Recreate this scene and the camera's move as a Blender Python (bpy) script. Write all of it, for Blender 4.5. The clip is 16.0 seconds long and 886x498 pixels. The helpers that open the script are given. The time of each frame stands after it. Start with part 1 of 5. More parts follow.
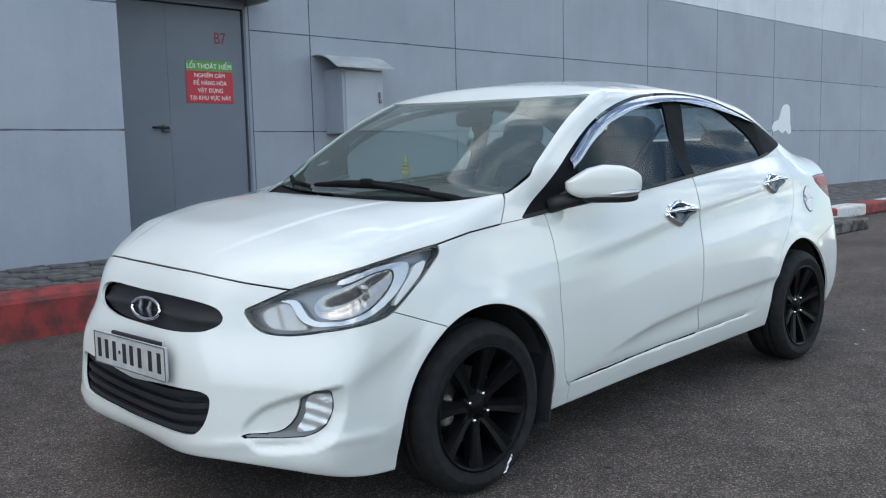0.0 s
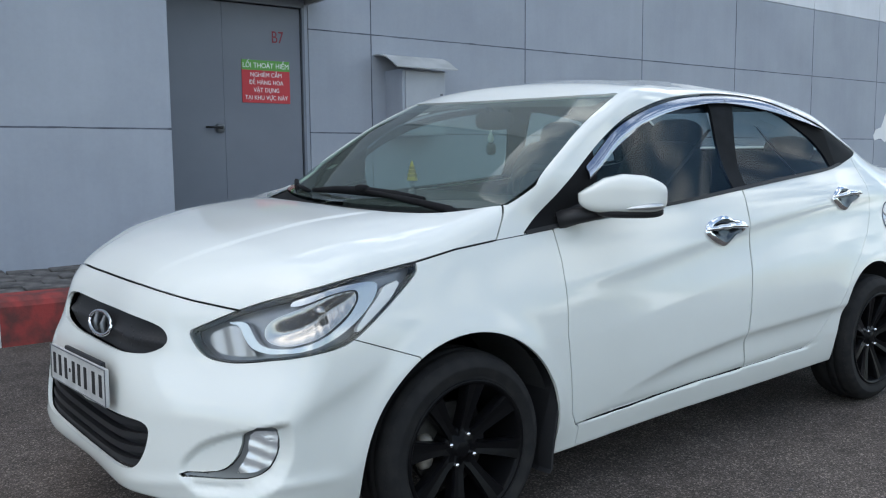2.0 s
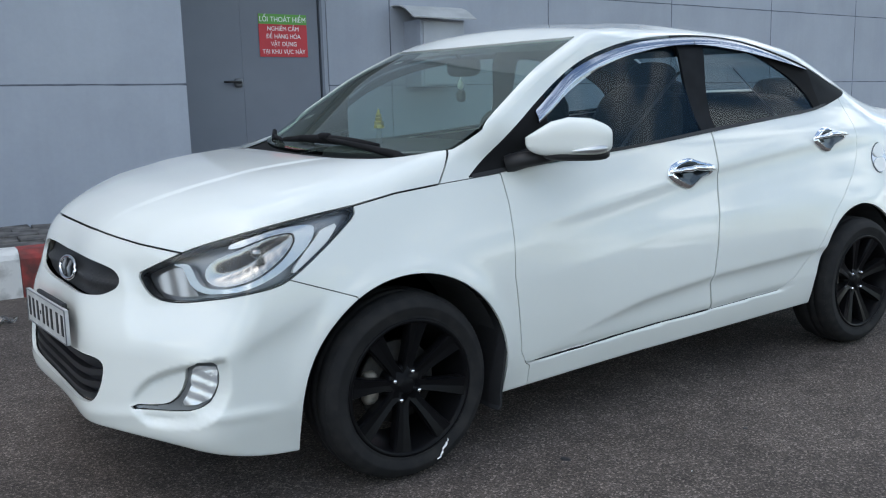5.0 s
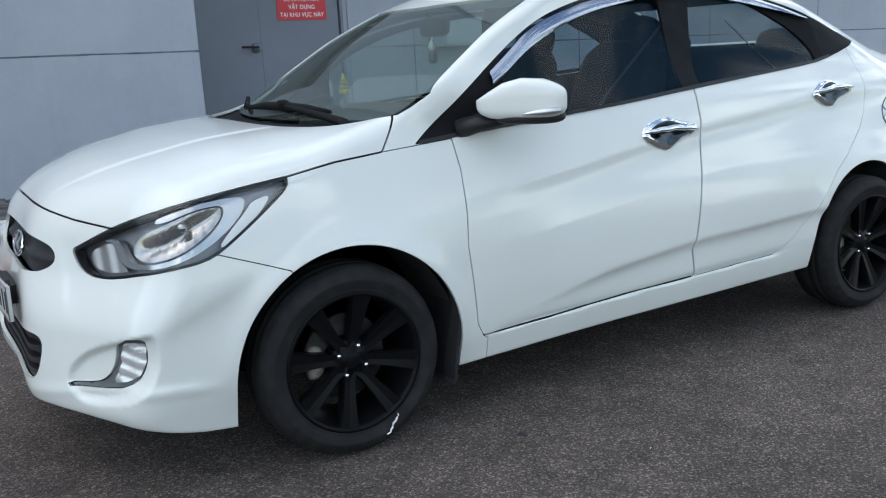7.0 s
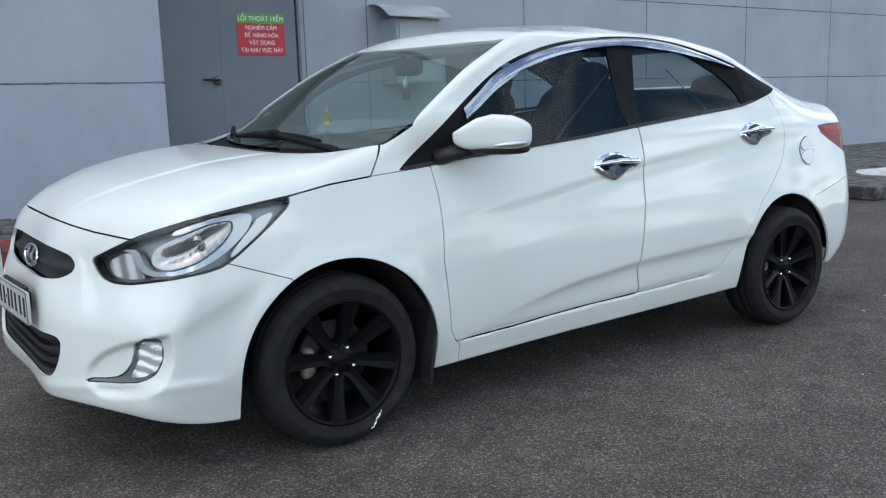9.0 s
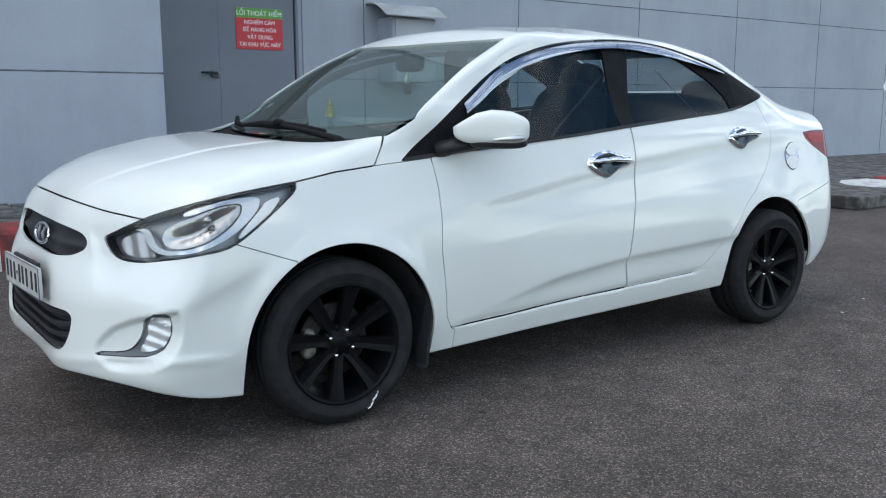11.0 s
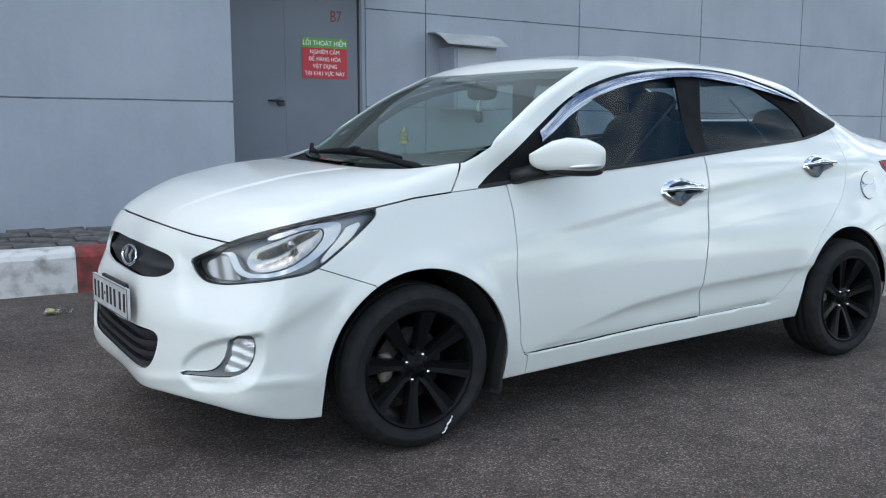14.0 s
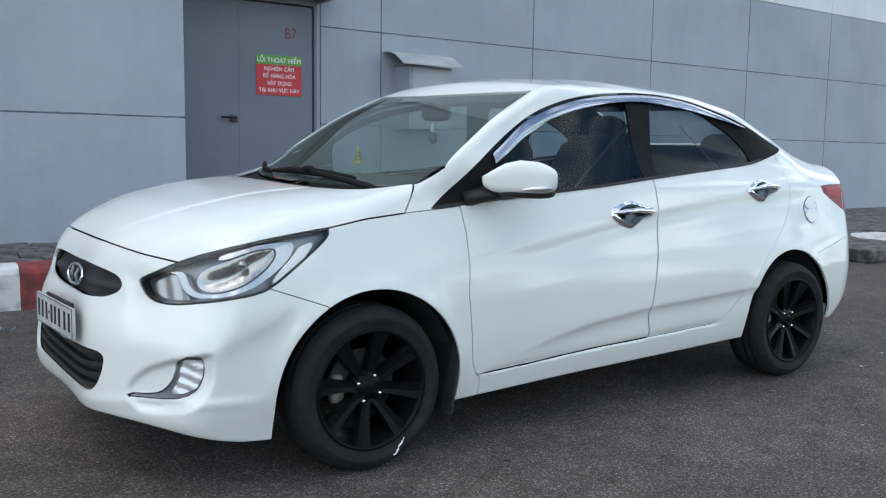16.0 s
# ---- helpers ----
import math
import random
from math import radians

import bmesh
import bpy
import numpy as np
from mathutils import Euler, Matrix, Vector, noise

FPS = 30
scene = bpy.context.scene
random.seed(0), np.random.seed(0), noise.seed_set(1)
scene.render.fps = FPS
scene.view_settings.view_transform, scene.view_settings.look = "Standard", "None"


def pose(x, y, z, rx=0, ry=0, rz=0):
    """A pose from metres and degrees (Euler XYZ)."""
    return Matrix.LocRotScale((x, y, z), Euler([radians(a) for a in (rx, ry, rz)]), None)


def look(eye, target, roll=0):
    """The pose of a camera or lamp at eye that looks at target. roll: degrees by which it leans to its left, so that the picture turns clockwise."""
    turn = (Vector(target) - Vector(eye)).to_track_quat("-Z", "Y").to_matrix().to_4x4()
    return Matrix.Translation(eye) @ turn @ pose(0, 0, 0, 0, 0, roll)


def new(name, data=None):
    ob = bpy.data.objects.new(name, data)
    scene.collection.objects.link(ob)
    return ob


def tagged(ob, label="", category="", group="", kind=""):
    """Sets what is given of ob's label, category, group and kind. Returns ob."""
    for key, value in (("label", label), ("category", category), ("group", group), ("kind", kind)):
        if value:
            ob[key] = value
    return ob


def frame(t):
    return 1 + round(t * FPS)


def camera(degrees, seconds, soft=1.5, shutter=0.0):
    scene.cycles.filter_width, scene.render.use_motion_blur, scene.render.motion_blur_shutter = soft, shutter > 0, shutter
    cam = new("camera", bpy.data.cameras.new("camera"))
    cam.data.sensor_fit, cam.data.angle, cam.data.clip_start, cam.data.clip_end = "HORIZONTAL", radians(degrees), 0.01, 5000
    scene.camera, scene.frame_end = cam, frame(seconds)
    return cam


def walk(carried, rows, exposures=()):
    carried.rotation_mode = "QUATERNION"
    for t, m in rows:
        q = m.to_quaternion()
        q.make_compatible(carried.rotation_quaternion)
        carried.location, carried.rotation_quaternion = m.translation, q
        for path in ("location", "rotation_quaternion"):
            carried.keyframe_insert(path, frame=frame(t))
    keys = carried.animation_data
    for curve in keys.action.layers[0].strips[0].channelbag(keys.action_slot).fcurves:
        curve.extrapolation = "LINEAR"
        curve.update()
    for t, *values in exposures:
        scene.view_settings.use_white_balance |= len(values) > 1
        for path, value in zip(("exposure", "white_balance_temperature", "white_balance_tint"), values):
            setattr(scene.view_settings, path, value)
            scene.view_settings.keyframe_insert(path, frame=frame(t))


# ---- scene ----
cam = camera(55.2, 16.0, 1.15)
PATH = [
    (0, (-2.06, -2.864, 1.203), (-0.705, -1.41, 0.976), -1.4),
    (0.5, (-1.937, -2.884, 1.201), (-0.635, -1.378, 1.012), -2.3),
    (1, (-1.8, -2.896, 1.205), (-0.595, -1.309, 1.034), -1.2),
    (1.5, (-1.692, -2.865, 1.204), (-0.515, -1.258, 1.023), -0.0),
    (2, (-1.557, -2.8, 1.201), (-0.363, -1.21, 0.986), -0.5),
    (2.5, (-1.501, -2.822, 1.174), (-0.295, -1.26, 0.846), -1.6),
    (3, (-1.467, -2.948, 1.174), (-0.333, -1.341, 0.807), -1.2),
    (3.5, (-1.441, -3.035, 1.178), (-0.364, -1.385, 0.836), -0.9),
    (4, (-1.429, -3.071, 1.185), (-0.325, -1.436, 0.855), -1.3),
    (4.2, (-1.422, -3.061, 1.172), (-0.305, -1.436, 0.838), -1.7),
    (6.3, (-1.058, -3.129, 1.174), (-0.099, -1.403, 0.858), -2.0),
    (6.5, (-1.022, -3.152, 1.17), (-0.08, -1.422, 0.822), -2.1),
    (7, (-0.965, -3.162, 1.172), (-0.01, -1.453, 0.764), -3.1),
    (7.5, (-1.063, -3.217, 1.181), (-0.078, -1.514, 0.818), -3.1),
    (8, (-1.21, -3.318, 1.173), (-0.146, -1.66, 0.829), -1.5),
    (8.5, (-1.249, -3.337, 1.18), (-0.131, -1.719, 0.816), -0.7),
    (9, (-1.269, -3.4, 1.175), (-0.181, -1.755, 0.843), -1.8),
    (9.2, (-1.281, -3.441, 1.166), (-0.212, -1.781, 0.846), -2.1),
    (11.3, (-1.408, -3.481, 1.148), (-0.272, -1.867, 0.827), 0.7),
    (11.5, (-1.43, -3.465, 1.15), (-0.284, -1.855, 0.844), 1.1),
    (12, (-1.45, -3.44, 1.148), (-0.332, -1.804, 0.875), 1.4),
    (12.5, (-1.461, -3.447, 1.153), (-0.384, -1.781, 0.895), 1.7),
    (13, (-1.465, -3.445, 1.145), (-0.456, -1.741, 0.863), 0.7),
    (13.5, (-1.469, -3.441, 1.146), (-0.5, -1.717, 0.849), 0.0),
    (14, (-1.471, -3.454, 1.148), (-0.451, -1.754, 0.883), -0.0),
    (14.5, (-1.472, -3.478, 1.156), (-0.357, -1.832, 0.938), 0.0),
    (15, (-1.468, -3.476, 1.158), (-0.324, -1.849, 0.953), 0.9),
    (15.5, (-1.464, -3.463, 1.157), (-0.335, -1.826, 0.935), 0.9),
    (16, (-1.47, -3.459, 1.161), (-0.356, -1.813, 0.938), 0.8),
]
walk(cam, [(t, look(eye, target, roll)) for t, eye, target, roll in PATH], exposures=[(0.0, 1.10, 6500, 4), (2.5, 1.06, 6500, 4), (6.5, 1.15, 6500, 4), (11.5, 1.20, 6500, 4), (16.0, 1.20, 6500, 4)])

# ---- world, sun and exposure ----
SUN_EL, SUN_AZ = 60.0, -80.0         # degrees; azimuth from +y towards +x
world = bpy.data.worlds.new("sky")
scene.world = world
world.use_nodes = True
wn, wl = world.node_tree.nodes, world.node_tree.links
wn.clear()
w_out = wn.new("ShaderNodeOutputWorld")
w_bg = wn.new("ShaderNodeBackground")
w_sky = wn.new("ShaderNodeTexSky")
w_sky.sky_type, w_sky.sun_disc = "NISHITA", False
w_sky.sun_elevation, w_sky.sun_rotation = radians(SUN_EL), radians(SUN_AZ)
w_sky.air_density, w_sky.dust_density = 1.0, 1.2
w_tc = wn.new("ShaderNodeTexCoord")
w_map = wn.new("ShaderNodeMapping")
w_map.inputs["Scale"].default_value = (1.0, 1.0, 2.2)
w_noise = wn.new("ShaderNodeTexNoise")
w_noise.inputs["Scale"].default_value, w_noise.inputs["Detail"].default_value = 4.2, 8.0
w_noise.inputs["Roughness"].default_value = 0.55
w_ramp = wn.new("ShaderNodeValToRGB")
w_ramp.color_ramp.elements[0].position, w_ramp.color_ramp.elements[1].position = 0.50, 0.64
w_mix = wn.new("ShaderNodeMix")
w_mix.data_type = "RGBA"
w_sep = wn.new("ShaderNodeSeparateXYZ")
w_high = wn.new("ShaderNodeValToRGB")
w_high.color_ramp.elements[0].color, w_high.color_ramp.elements[1].color = (0.76, 0.78, 0.80, 1), (0.62, 0.63, 0.65, 1)
w_gain = wn.new("ShaderNodeMix")
w_gain.data_type, w_gain.blend_type = "RGBA", "MULTIPLY"
w_gain.inputs["Factor"].default_value = 1.0
w_gain.inputs["A"].default_value = (17.0, 17.0, 17.2, 1)
wl.new(w_tc.outputs["Generated"], w_sep.inputs["Vector"])
wl.new(w_sep.outputs["Z"], w_high.inputs["Fac"])
wl.new(w_high.outputs["Color"], w_gain.inputs["B"])
wl.new(w_gain.outputs["Result"], w_mix.inputs["B"])
wl.new(w_tc.outputs["Generated"], w_map.inputs["Vector"])
wl.new(w_map.outputs["Vector"], w_noise.inputs["Vector"])
wl.new(w_noise.outputs["Fac"], w_ramp.inputs["Fac"])
wl.new(w_ramp.outputs["Color"], w_mix.inputs["Factor"])
wl.new(w_sky.outputs["Color"], w_mix.inputs["A"])
wl.new(w_mix.outputs["Result"], w_bg.inputs["Color"])
w_bg.inputs["Strength"].default_value = 0.12
wl.new(w_bg.outputs["Background"], w_out.inputs["Surface"])

sun = new("sun", bpy.data.lights.new("sun", "SUN"))
sun.data.energy, sun.data.angle, sun.data.color = 0.32, radians(80), (1.0, 0.985, 0.965)
sd = Vector((math.sin(radians(SUN_AZ)) * math.cos(radians(SUN_EL)), math.cos(radians(SUN_AZ)) * math.cos(radians(SUN_EL)), math.sin(radians(SUN_EL))))
sun.matrix_world = look(sd * 30, (0, 0, 0))


# ---- materials ----
def mat(name, color, rough=0.5, metal=0.0, coat=0.0, spec=0.5, transmission=0.0, ior=1.45, emit=None):
    m = bpy.data.materials.new(name)
    m.use_nodes = True
    b = m.node_tree.nodes["Principled BSDF"]
    b.inputs["Base Color"].default_value = (*color, 1)
    b.inputs["Roughness"].default_value, b.inputs["Metallic"].default_value = rough, metal
    b.inputs["Coat Weight"].default_value, b.inputs["Coat Roughness"].default_value = coat, 0.02
    b.inputs["Specular IOR Level"].default_value = spec
    b.inputs["Transmission Weight"].default_value, b.inputs["IOR"].default_value = transmission, ior
    return m


def vary(m, color_a, color_b, scale=5.0, detail=6.0, lo=0.35, hi=0.65, coords="Object", stretch=(1, 1, 1), bump=0.0, bump_scale=60.0, bump_dist=0.01, rough=None):
    """Two-colour noise variation, with optional fine relief."""
    nt = m.node_tree
    b = nt.nodes["Principled BSDF"]
    tc = nt.nodes.new("ShaderNodeTexCoord")
    mp = nt.nodes.new("ShaderNodeMapping")
    mp.inputs["Scale"].default_value = stretch
    nz = nt.nodes.new("ShaderNodeTexNoise")
    nz.inputs["Scale"].default_value, nz.inputs["Detail"].default_value = scale, detail
    rp = nt.nodes.new("ShaderNodeValToRGB")
    rp.color_ramp.elements[0].position, rp.color_ramp.elements[1].position = lo, hi
    rp.color_ramp.elements[0].color, rp.color_ramp.elements[1].color = (*color_a, 1), (*color_b, 1)
    nt.links.new(tc.outputs[coords], mp.inputs["Vector"])
    nt.links.new(mp.outputs["Vector"], nz.inputs["Vector"])
    nt.links.new(nz.outputs["Fac"], rp.inputs["Fac"])
    nt.links.new(rp.outputs["Color"], b.inputs["Base Color"])
    if rough:
        mr = nt.nodes.new("ShaderNodeMapRange")
        mr.inputs["To Min"].default_value, mr.inputs["To Max"].default_value = rough
        nt.links.new(nz.outputs["Fac"], mr.inputs["Value"])
        nt.links.new(mr.outputs["Result"], b.inputs["Roughness"])
    if bump:
        n2 = nt.nodes.new("ShaderNodeTexNoise")
        n2.inputs["Scale"].default_value, n2.inputs["Detail"].default_value = bump_scale, 4.0
        bp = nt.nodes.new("ShaderNodeBump")
        bp.inputs["Strength"].default_value, bp.inputs["Distance"].default_value = bump, bump_dist
        nt.links.new(mp.outputs["Vector"], n2.inputs["Vector"])
        nt.links.new(n2.outputs["Fac"], bp.inputs["Height"])
        nt.links.new(bp.outputs["Normal"], b.inputs["Normal"])
    return m


def glass_mat(name, tint, rough=0.0, mix=0.07, dust=0.0, film_color=(0.46, 0.56, 0.52)):
    """Thin pane: tinted see-through with a mirror-like surface by Fresnel; dust also paints in haze."""
    m = bpy.data.materials.new(name)
    m.use_nodes = True
    nt = m.node_tree
    nt.nodes.clear()
    out = nt.nodes.new("ShaderNodeOutputMaterial")
    tr = nt.nodes.new("ShaderNodeBsdfTransparent")
    tr.inputs["Color"].default_value = (*tint, 1)
    gl = nt.nodes.new("ShaderNodeBsdfGlossy")
    gl.inputs["Roughness"].default_value = rough
    lw = nt.nodes.new("ShaderNodeLayerWeight")
    lw.inputs["Blend"].default_value = 0.5
    pw = nt.nodes.new("ShaderNodeMath")
    pw.operation = "POWER"
    pw.inputs[1].default_value = 5.0
    fr = nt.nodes.new("ShaderNodeMath")
    fr.operation = "MULTIPLY_ADD"
    fr.inputs[1].default_value, fr.inputs[2].default_value = 1.0 - mix, mix
    nt.links.new(lw.outputs["Facing"], pw.inputs[0])
    nt.links.new(pw.outputs[0], fr.inputs[0])
    mx = nt.nodes.new("ShaderNodeMixShader")
    nt.links.new(fr.outputs[0], mx.inputs["Fac"])
    df = nt.nodes.new("ShaderNodeBsdfDiffuse")
    df.inputs["Color"].default_value = (*film_color, 1)
    film = nt.nodes.new("ShaderNodeMixShader")
    film.inputs["Fac"].default_value = dust
    nt.links.new(tr.outputs["BSDF"], film.inputs[1])
    nt.links.new(df.outputs["BSDF"], film.inputs[2])
    nt.links.new(film.outputs["Shader"], mx.inputs[1])
    nt.links.new(gl.outputs["BSDF"], mx.inputs[2])
    nt.links.new(mx.outputs["Shader"], out.inputs["Surface"])
    return m


M_PAINT = vary(mat("white_car_paint", (0.67, 0.685, 0.655), 0.5, coat=1.0, spec=0.3), (0.655, 0.670, 0.64), (0.685, 0.70, 0.67), scale=2.0)
M_BLACK = mat("black_plastic", (0.022, 0.022, 0.024), 0.5, spec=0.3)
M_GLOSSBLACK = mat("gloss_black_trim", (0.01, 0.01, 0.011), 0.15, spec=0.25)
M_FRAME = mat("dark_underbody", (0.036, 0.036, 0.038), 0.85)
M_TYRE = vary(mat("tyre_rubber", (0.018, 0.018, 0.019), 0.78, spec=0.25), (0.012, 0.012, 0.013), (0.025, 0.024, 0.023), scale=22, lo=0.40, hi=0.80)
M_RIM = mat("black_painted_rim", (0.0055, 0.0055, 0.0063), 0.30, spec=0.10)
M_DISC = vary(mat("dull_brake_disc", (0.03, 0.029, 0.028), 0.6, 0.3), (0.02, 0.019, 0.018), (0.05, 0.047, 0.044), scale=24)
M_CHROME = mat("chrome", (0.85, 0.86, 0.88), 0.07, 1.0)
# The pale film is dust plus haze painted into the glass colour.
M_GLASS = glass_mat("windscreen_glass", (0.64, 0.78, 0.71), 0.0, 0.036, 0.115)
# The blue film paints the sky's sheen into the side glass.
M_TINT = glass_mat("tinted_side_glass", (0.54, 0.63, 0.65), 0.0, 0.011, 0.034, (0.08, 0.22, 0.42))
M_LENS = glass_mat("clear_lens", (0.95, 0.96, 0.96), 0.0, 0.035)
M_RED = mat("red_lamp_lens", (0.20, 0.006, 0.009), 0.15, spec=0.18)
M_REDPALE = mat("pale_red_reflector", (0.32, 0.014, 0.018), 0.3, spec=0.15)
# Smoked chrome, darkened further to paint in the shade of the handle cups.
M_HANDLE = mat("smoked_chrome", (0.05, 0.06, 0.07), 0.22, 1.0)
M_VISOR = mat("chromed_window_visor", (0.30, 0.325, 0.385), 0.16, 1.0)
M_SILVER = mat("satin_silver", (0.55, 0.56, 0.57), 0.3, 0.9)
M_REFLECT = mat("lamp_reflector", (0.48, 0.48, 0.485), 0.20, 0.95)
M_BOWL = mat("lamp_bowl", (0.36, 0.352, 0.345), 0.20, 0.95)
M_BLINK = mat("indicator_bowl", (0.42, 0.405, 0.40), 0.34, 0.7)
M_CALIPER = vary(mat("dull_cast_metal", (0.30, 0.27, 0.23), 0.55, 0.3), (0.16, 0.14, 0.12), (0.36, 0.33, 0.29), scale=30)
M_COWL = mat("cowl_plastic", (0.010, 0.010, 0.011), 0.75, spec=0.12)
M_FOGREF = mat("fog_reflector", (0.72, 0.72, 0.73), 0.22, 0.45)
M_HOUSING = mat("satin_lamp_housing", (0.26, 0.26, 0.275), 0.36, 0.6)
M_LAMPGREY = mat("lamp_bezel_grey", (0.16, 0.17, 0.18), 0.3, 0.4)
M_PLATE = vary(mat("plate_white", (0.5, 0.5, 0.49), 0.45), (0.40, 0.40, 0.395), (0.53, 0.53, 0.52), scale=14)
M_INK = mat("dark_ink", (0.02, 0.02, 0.022), 0.6)
M_TRIM = vary(mat("dark_cabin_plastic", (0.014, 0.0145, 0.016), 0.7, spec=0.3), (0.010, 0.0105, 0.012), (0.019, 0.0195, 0.021), scale=20)
M_SEAT = vary(mat("dark_grey_seat_cloth", (0.016, 0.017, 0.019), 0.9), (0.012, 0.013, 0.015), (0.019, 0.020, 0.022), scale=9)
M_LINER = mat("grey_headliner", (0.06, 0.062, 0.064), 0.9)
M_GOLD = mat("gilded_ornament", (0.75, 0.55, 0.12), 0.3, 0.6)
M_WHITEP = mat("white_plastic", (0.75, 0.75, 0.74), 0.4)
M_CANOPY = vary(mat("light_grey_sheet_metal", (0.42, 0.43, 0.43), 0.5), (0.34, 0.35, 0.35), (0.46, 0.47, 0.47), scale=3)
M_CABINET = vary(mat("pale_grey_enamel", (0.39, 0.41, 0.44), 0.5), (0.36, 0.38, 0.415), (0.41, 0.43, 0.46), scale=3)
M_GREEN = mat("green_sign_print", (0.12, 0.33, 0.06), 0.5)
M_REDSIGN = mat("red_sign_print", (0.50, 0.035, 0.045), 0.5)
M_SIGNWHITE = mat("white_sign_print", (0.8, 0.8, 0.8), 0.5)
M_DARKRED = mat("dark_red_paint", (0.22, 0.03, 0.045), 0.6)
M_CONCRETE = vary(mat("weathered_concrete", (0.15, 0.145, 0.14), 0.9), (0.06, 0.058, 0.055), (0.20, 0.19, 0.18), scale=5, bump=0.5, bump_scale=30)
M_STAINED = vary(mat("stained_concrete", (0.09, 0.085, 0.08), 0.92), (0.035, 0.033, 0.031), (0.15, 0.14, 0.13), scale=7, lo=0.38, hi=0.62, bump=0.6, bump_scale=24)
M_CLEARWRAP = glass_mat("clear_plastic_wrap", (0.8, 0.82, 0.82), 0.15)
M_YELLOW = mat("yellow_print", (0.40, 0.36, 0.14), 0.5)
M_WALL = vary(mat("grey_painted_panel", (0.36, 0.38, 0.41), 0.6), (0.305, 0.328, 0.378), (0.341, 0.366, 0.412), scale=0.8)


def panel_tones(m, spread=0.05, streak=0.025):
    """Slight tone change from panel to panel, faint rain streaks and dust."""
    nt = m.node_tree
    b = nt.nodes["Principled BSDF"]
    src = b.inputs["Base Color"].links[0].from_socket
    oi = nt.nodes.new("ShaderNodeObjectInfo")
    mr = nt.nodes.new("ShaderNodeMapRange")
    mr.inputs["To Min"].default_value, mr.inputs["To Max"].default_value = 1 - spread, 1 + spread * 0.5
    nt.links.new(oi.outputs["Random"], mr.inputs["Value"])
    tc = nt.nodes.new("ShaderNodeTexCoord")
    total = mr.outputs["Result"]
    for stretch, scale, amount in (((3.0, 3.0, 0.25), 2.5, streak), ((1, 1, 1), 26.0, 0.02), ((1, 1, 1), 1.1, 0.06)):
        mp = nt.nodes.new("ShaderNodeMapping")
        mp.inputs["Scale"].default_value = stretch
        nz = nt.nodes.new("ShaderNodeTexNoise")
        nz.inputs["Scale"].default_value, nz.inputs["Detail"].default_value, nz.inputs["Roughness"].default_value = scale, 7.0, 0.62
        m2 = nt.nodes.new("ShaderNodeMapRange")
        m2.inputs["From Min"].default_value, m2.inputs["From Max"].default_value = 0.3, 0.7
        m2.inputs["To Min"].default_value, m2.inputs["To Max"].default_value = 1 - amount, 1 + amount
        mul = nt.nodes.new("ShaderNodeMath")
        mul.operation = "MULTIPLY"
        nt.links.new(tc.outputs["Object"], mp.inputs["Vector"])
        nt.links.new(mp.outputs["Vector"], nz.inputs["Vector"])
        nt.links.new(nz.outputs["Fac"], m2.inputs["Value"])
        nt.links.new(total, mul.inputs[0])
        nt.links.new(m2.outputs["Result"], mul.inputs[1])
        total = mul.outputs[0]
    mx = nt.nodes.new("ShaderNodeMix")
    mx.data_type, mx.blend_type = "RGBA", "MULTIPLY"
    mx.inputs["Factor"].default_value = 1.0
    nt.links.new(src, mx.inputs["A"])
    nt.links.new(total, mx.inputs["B"])
    nt.links.new(mx.outputs["Result"], b.inputs["Base Color"])
    return m


panel_tones(M_WALL)
M_WALLW = vary(mat("white_painted_panel", (0.7, 0.7, 0.72), 0.6), (0.66, 0.67, 0.70), (0.72, 0.73, 0.76), scale=0.8)
M_JOINT = mat("joint_sealant", (0.19, 0.205, 0.235), 0.8)
M_SEAL = vary(mat("old_sealant", (0.09, 0.10, 0.13), 0.8), (0.06, 0.066, 0.085), (0.15, 0.165, 0.20), scale=9)
M_PILLAR = vary(mat("satin_black_pillar", (0.01, 0.011, 0.014), 0.62, spec=0.1), (0.009, 0.010, 0.012), (0.013, 0.014, 0.017), scale=15)
panel_tones(M_WALLW)
M_DOOR = vary(mat("grey_steel_door", (0.17, 0.185, 0.205), 0.5), (0.150, 0.165, 0.198), (0.172, 0.188, 0.222), scale=1.5)
M_KERBR = vary(mat("red_kerb_paint", (0.35, 0.05, 0.04), 0.8), (0.11, 0.04, 0.036), (0.31, 0.047, 0.043), scale=8, lo=0.34, hi=0.60, bump=0.4, bump_scale=40)
M_KERBW = vary(mat("white_kerb_paint", (0.6, 0.6, 0.58), 0.8), (0.30, 0.29, 0.28), (0.62, 0.61, 0.59), scale=8, lo=0.3, hi=0.5, bump=0.4, bump_scale=40)
M_PAVE = vary(mat("grey_paver", (0.12, 0.115, 0.11), 0.9), (0.055, 0.052, 0.050), (0.16, 0.15, 0.145), scale=7, lo=0.38, hi=0.66, bump=0.6, bump_scale=45)


# ---- mesh helpers ----
def mesh_ob(name, verts, faces, material, parent=None, label="", smooth=False):
    me = bpy.data.meshes.new(name)
    me.from_pydata([tuple(v) for v in verts], [], [tuple(f) for f in faces])
    if smooth:
        me.polygons.foreach_set("use_smooth", [True] * len(me.polygons))
    me.materials.append(material)
    ob = new(name, me)
    ob.parent = parent
    if label:
        tagged(ob, label)
    return ob


def part(name, bm, material, parent, label="", smooth=False):
    me = bpy.data.meshes.new(name)
    if smooth:
        for f in bm.faces:
            f.smooth = True
    bm.to_mesh(me)
    bm.free()
    me.materials.append(material)
    ob = new(name, me)
    ob.parent = parent
    if label:
        tagged(ob, label)
    return ob


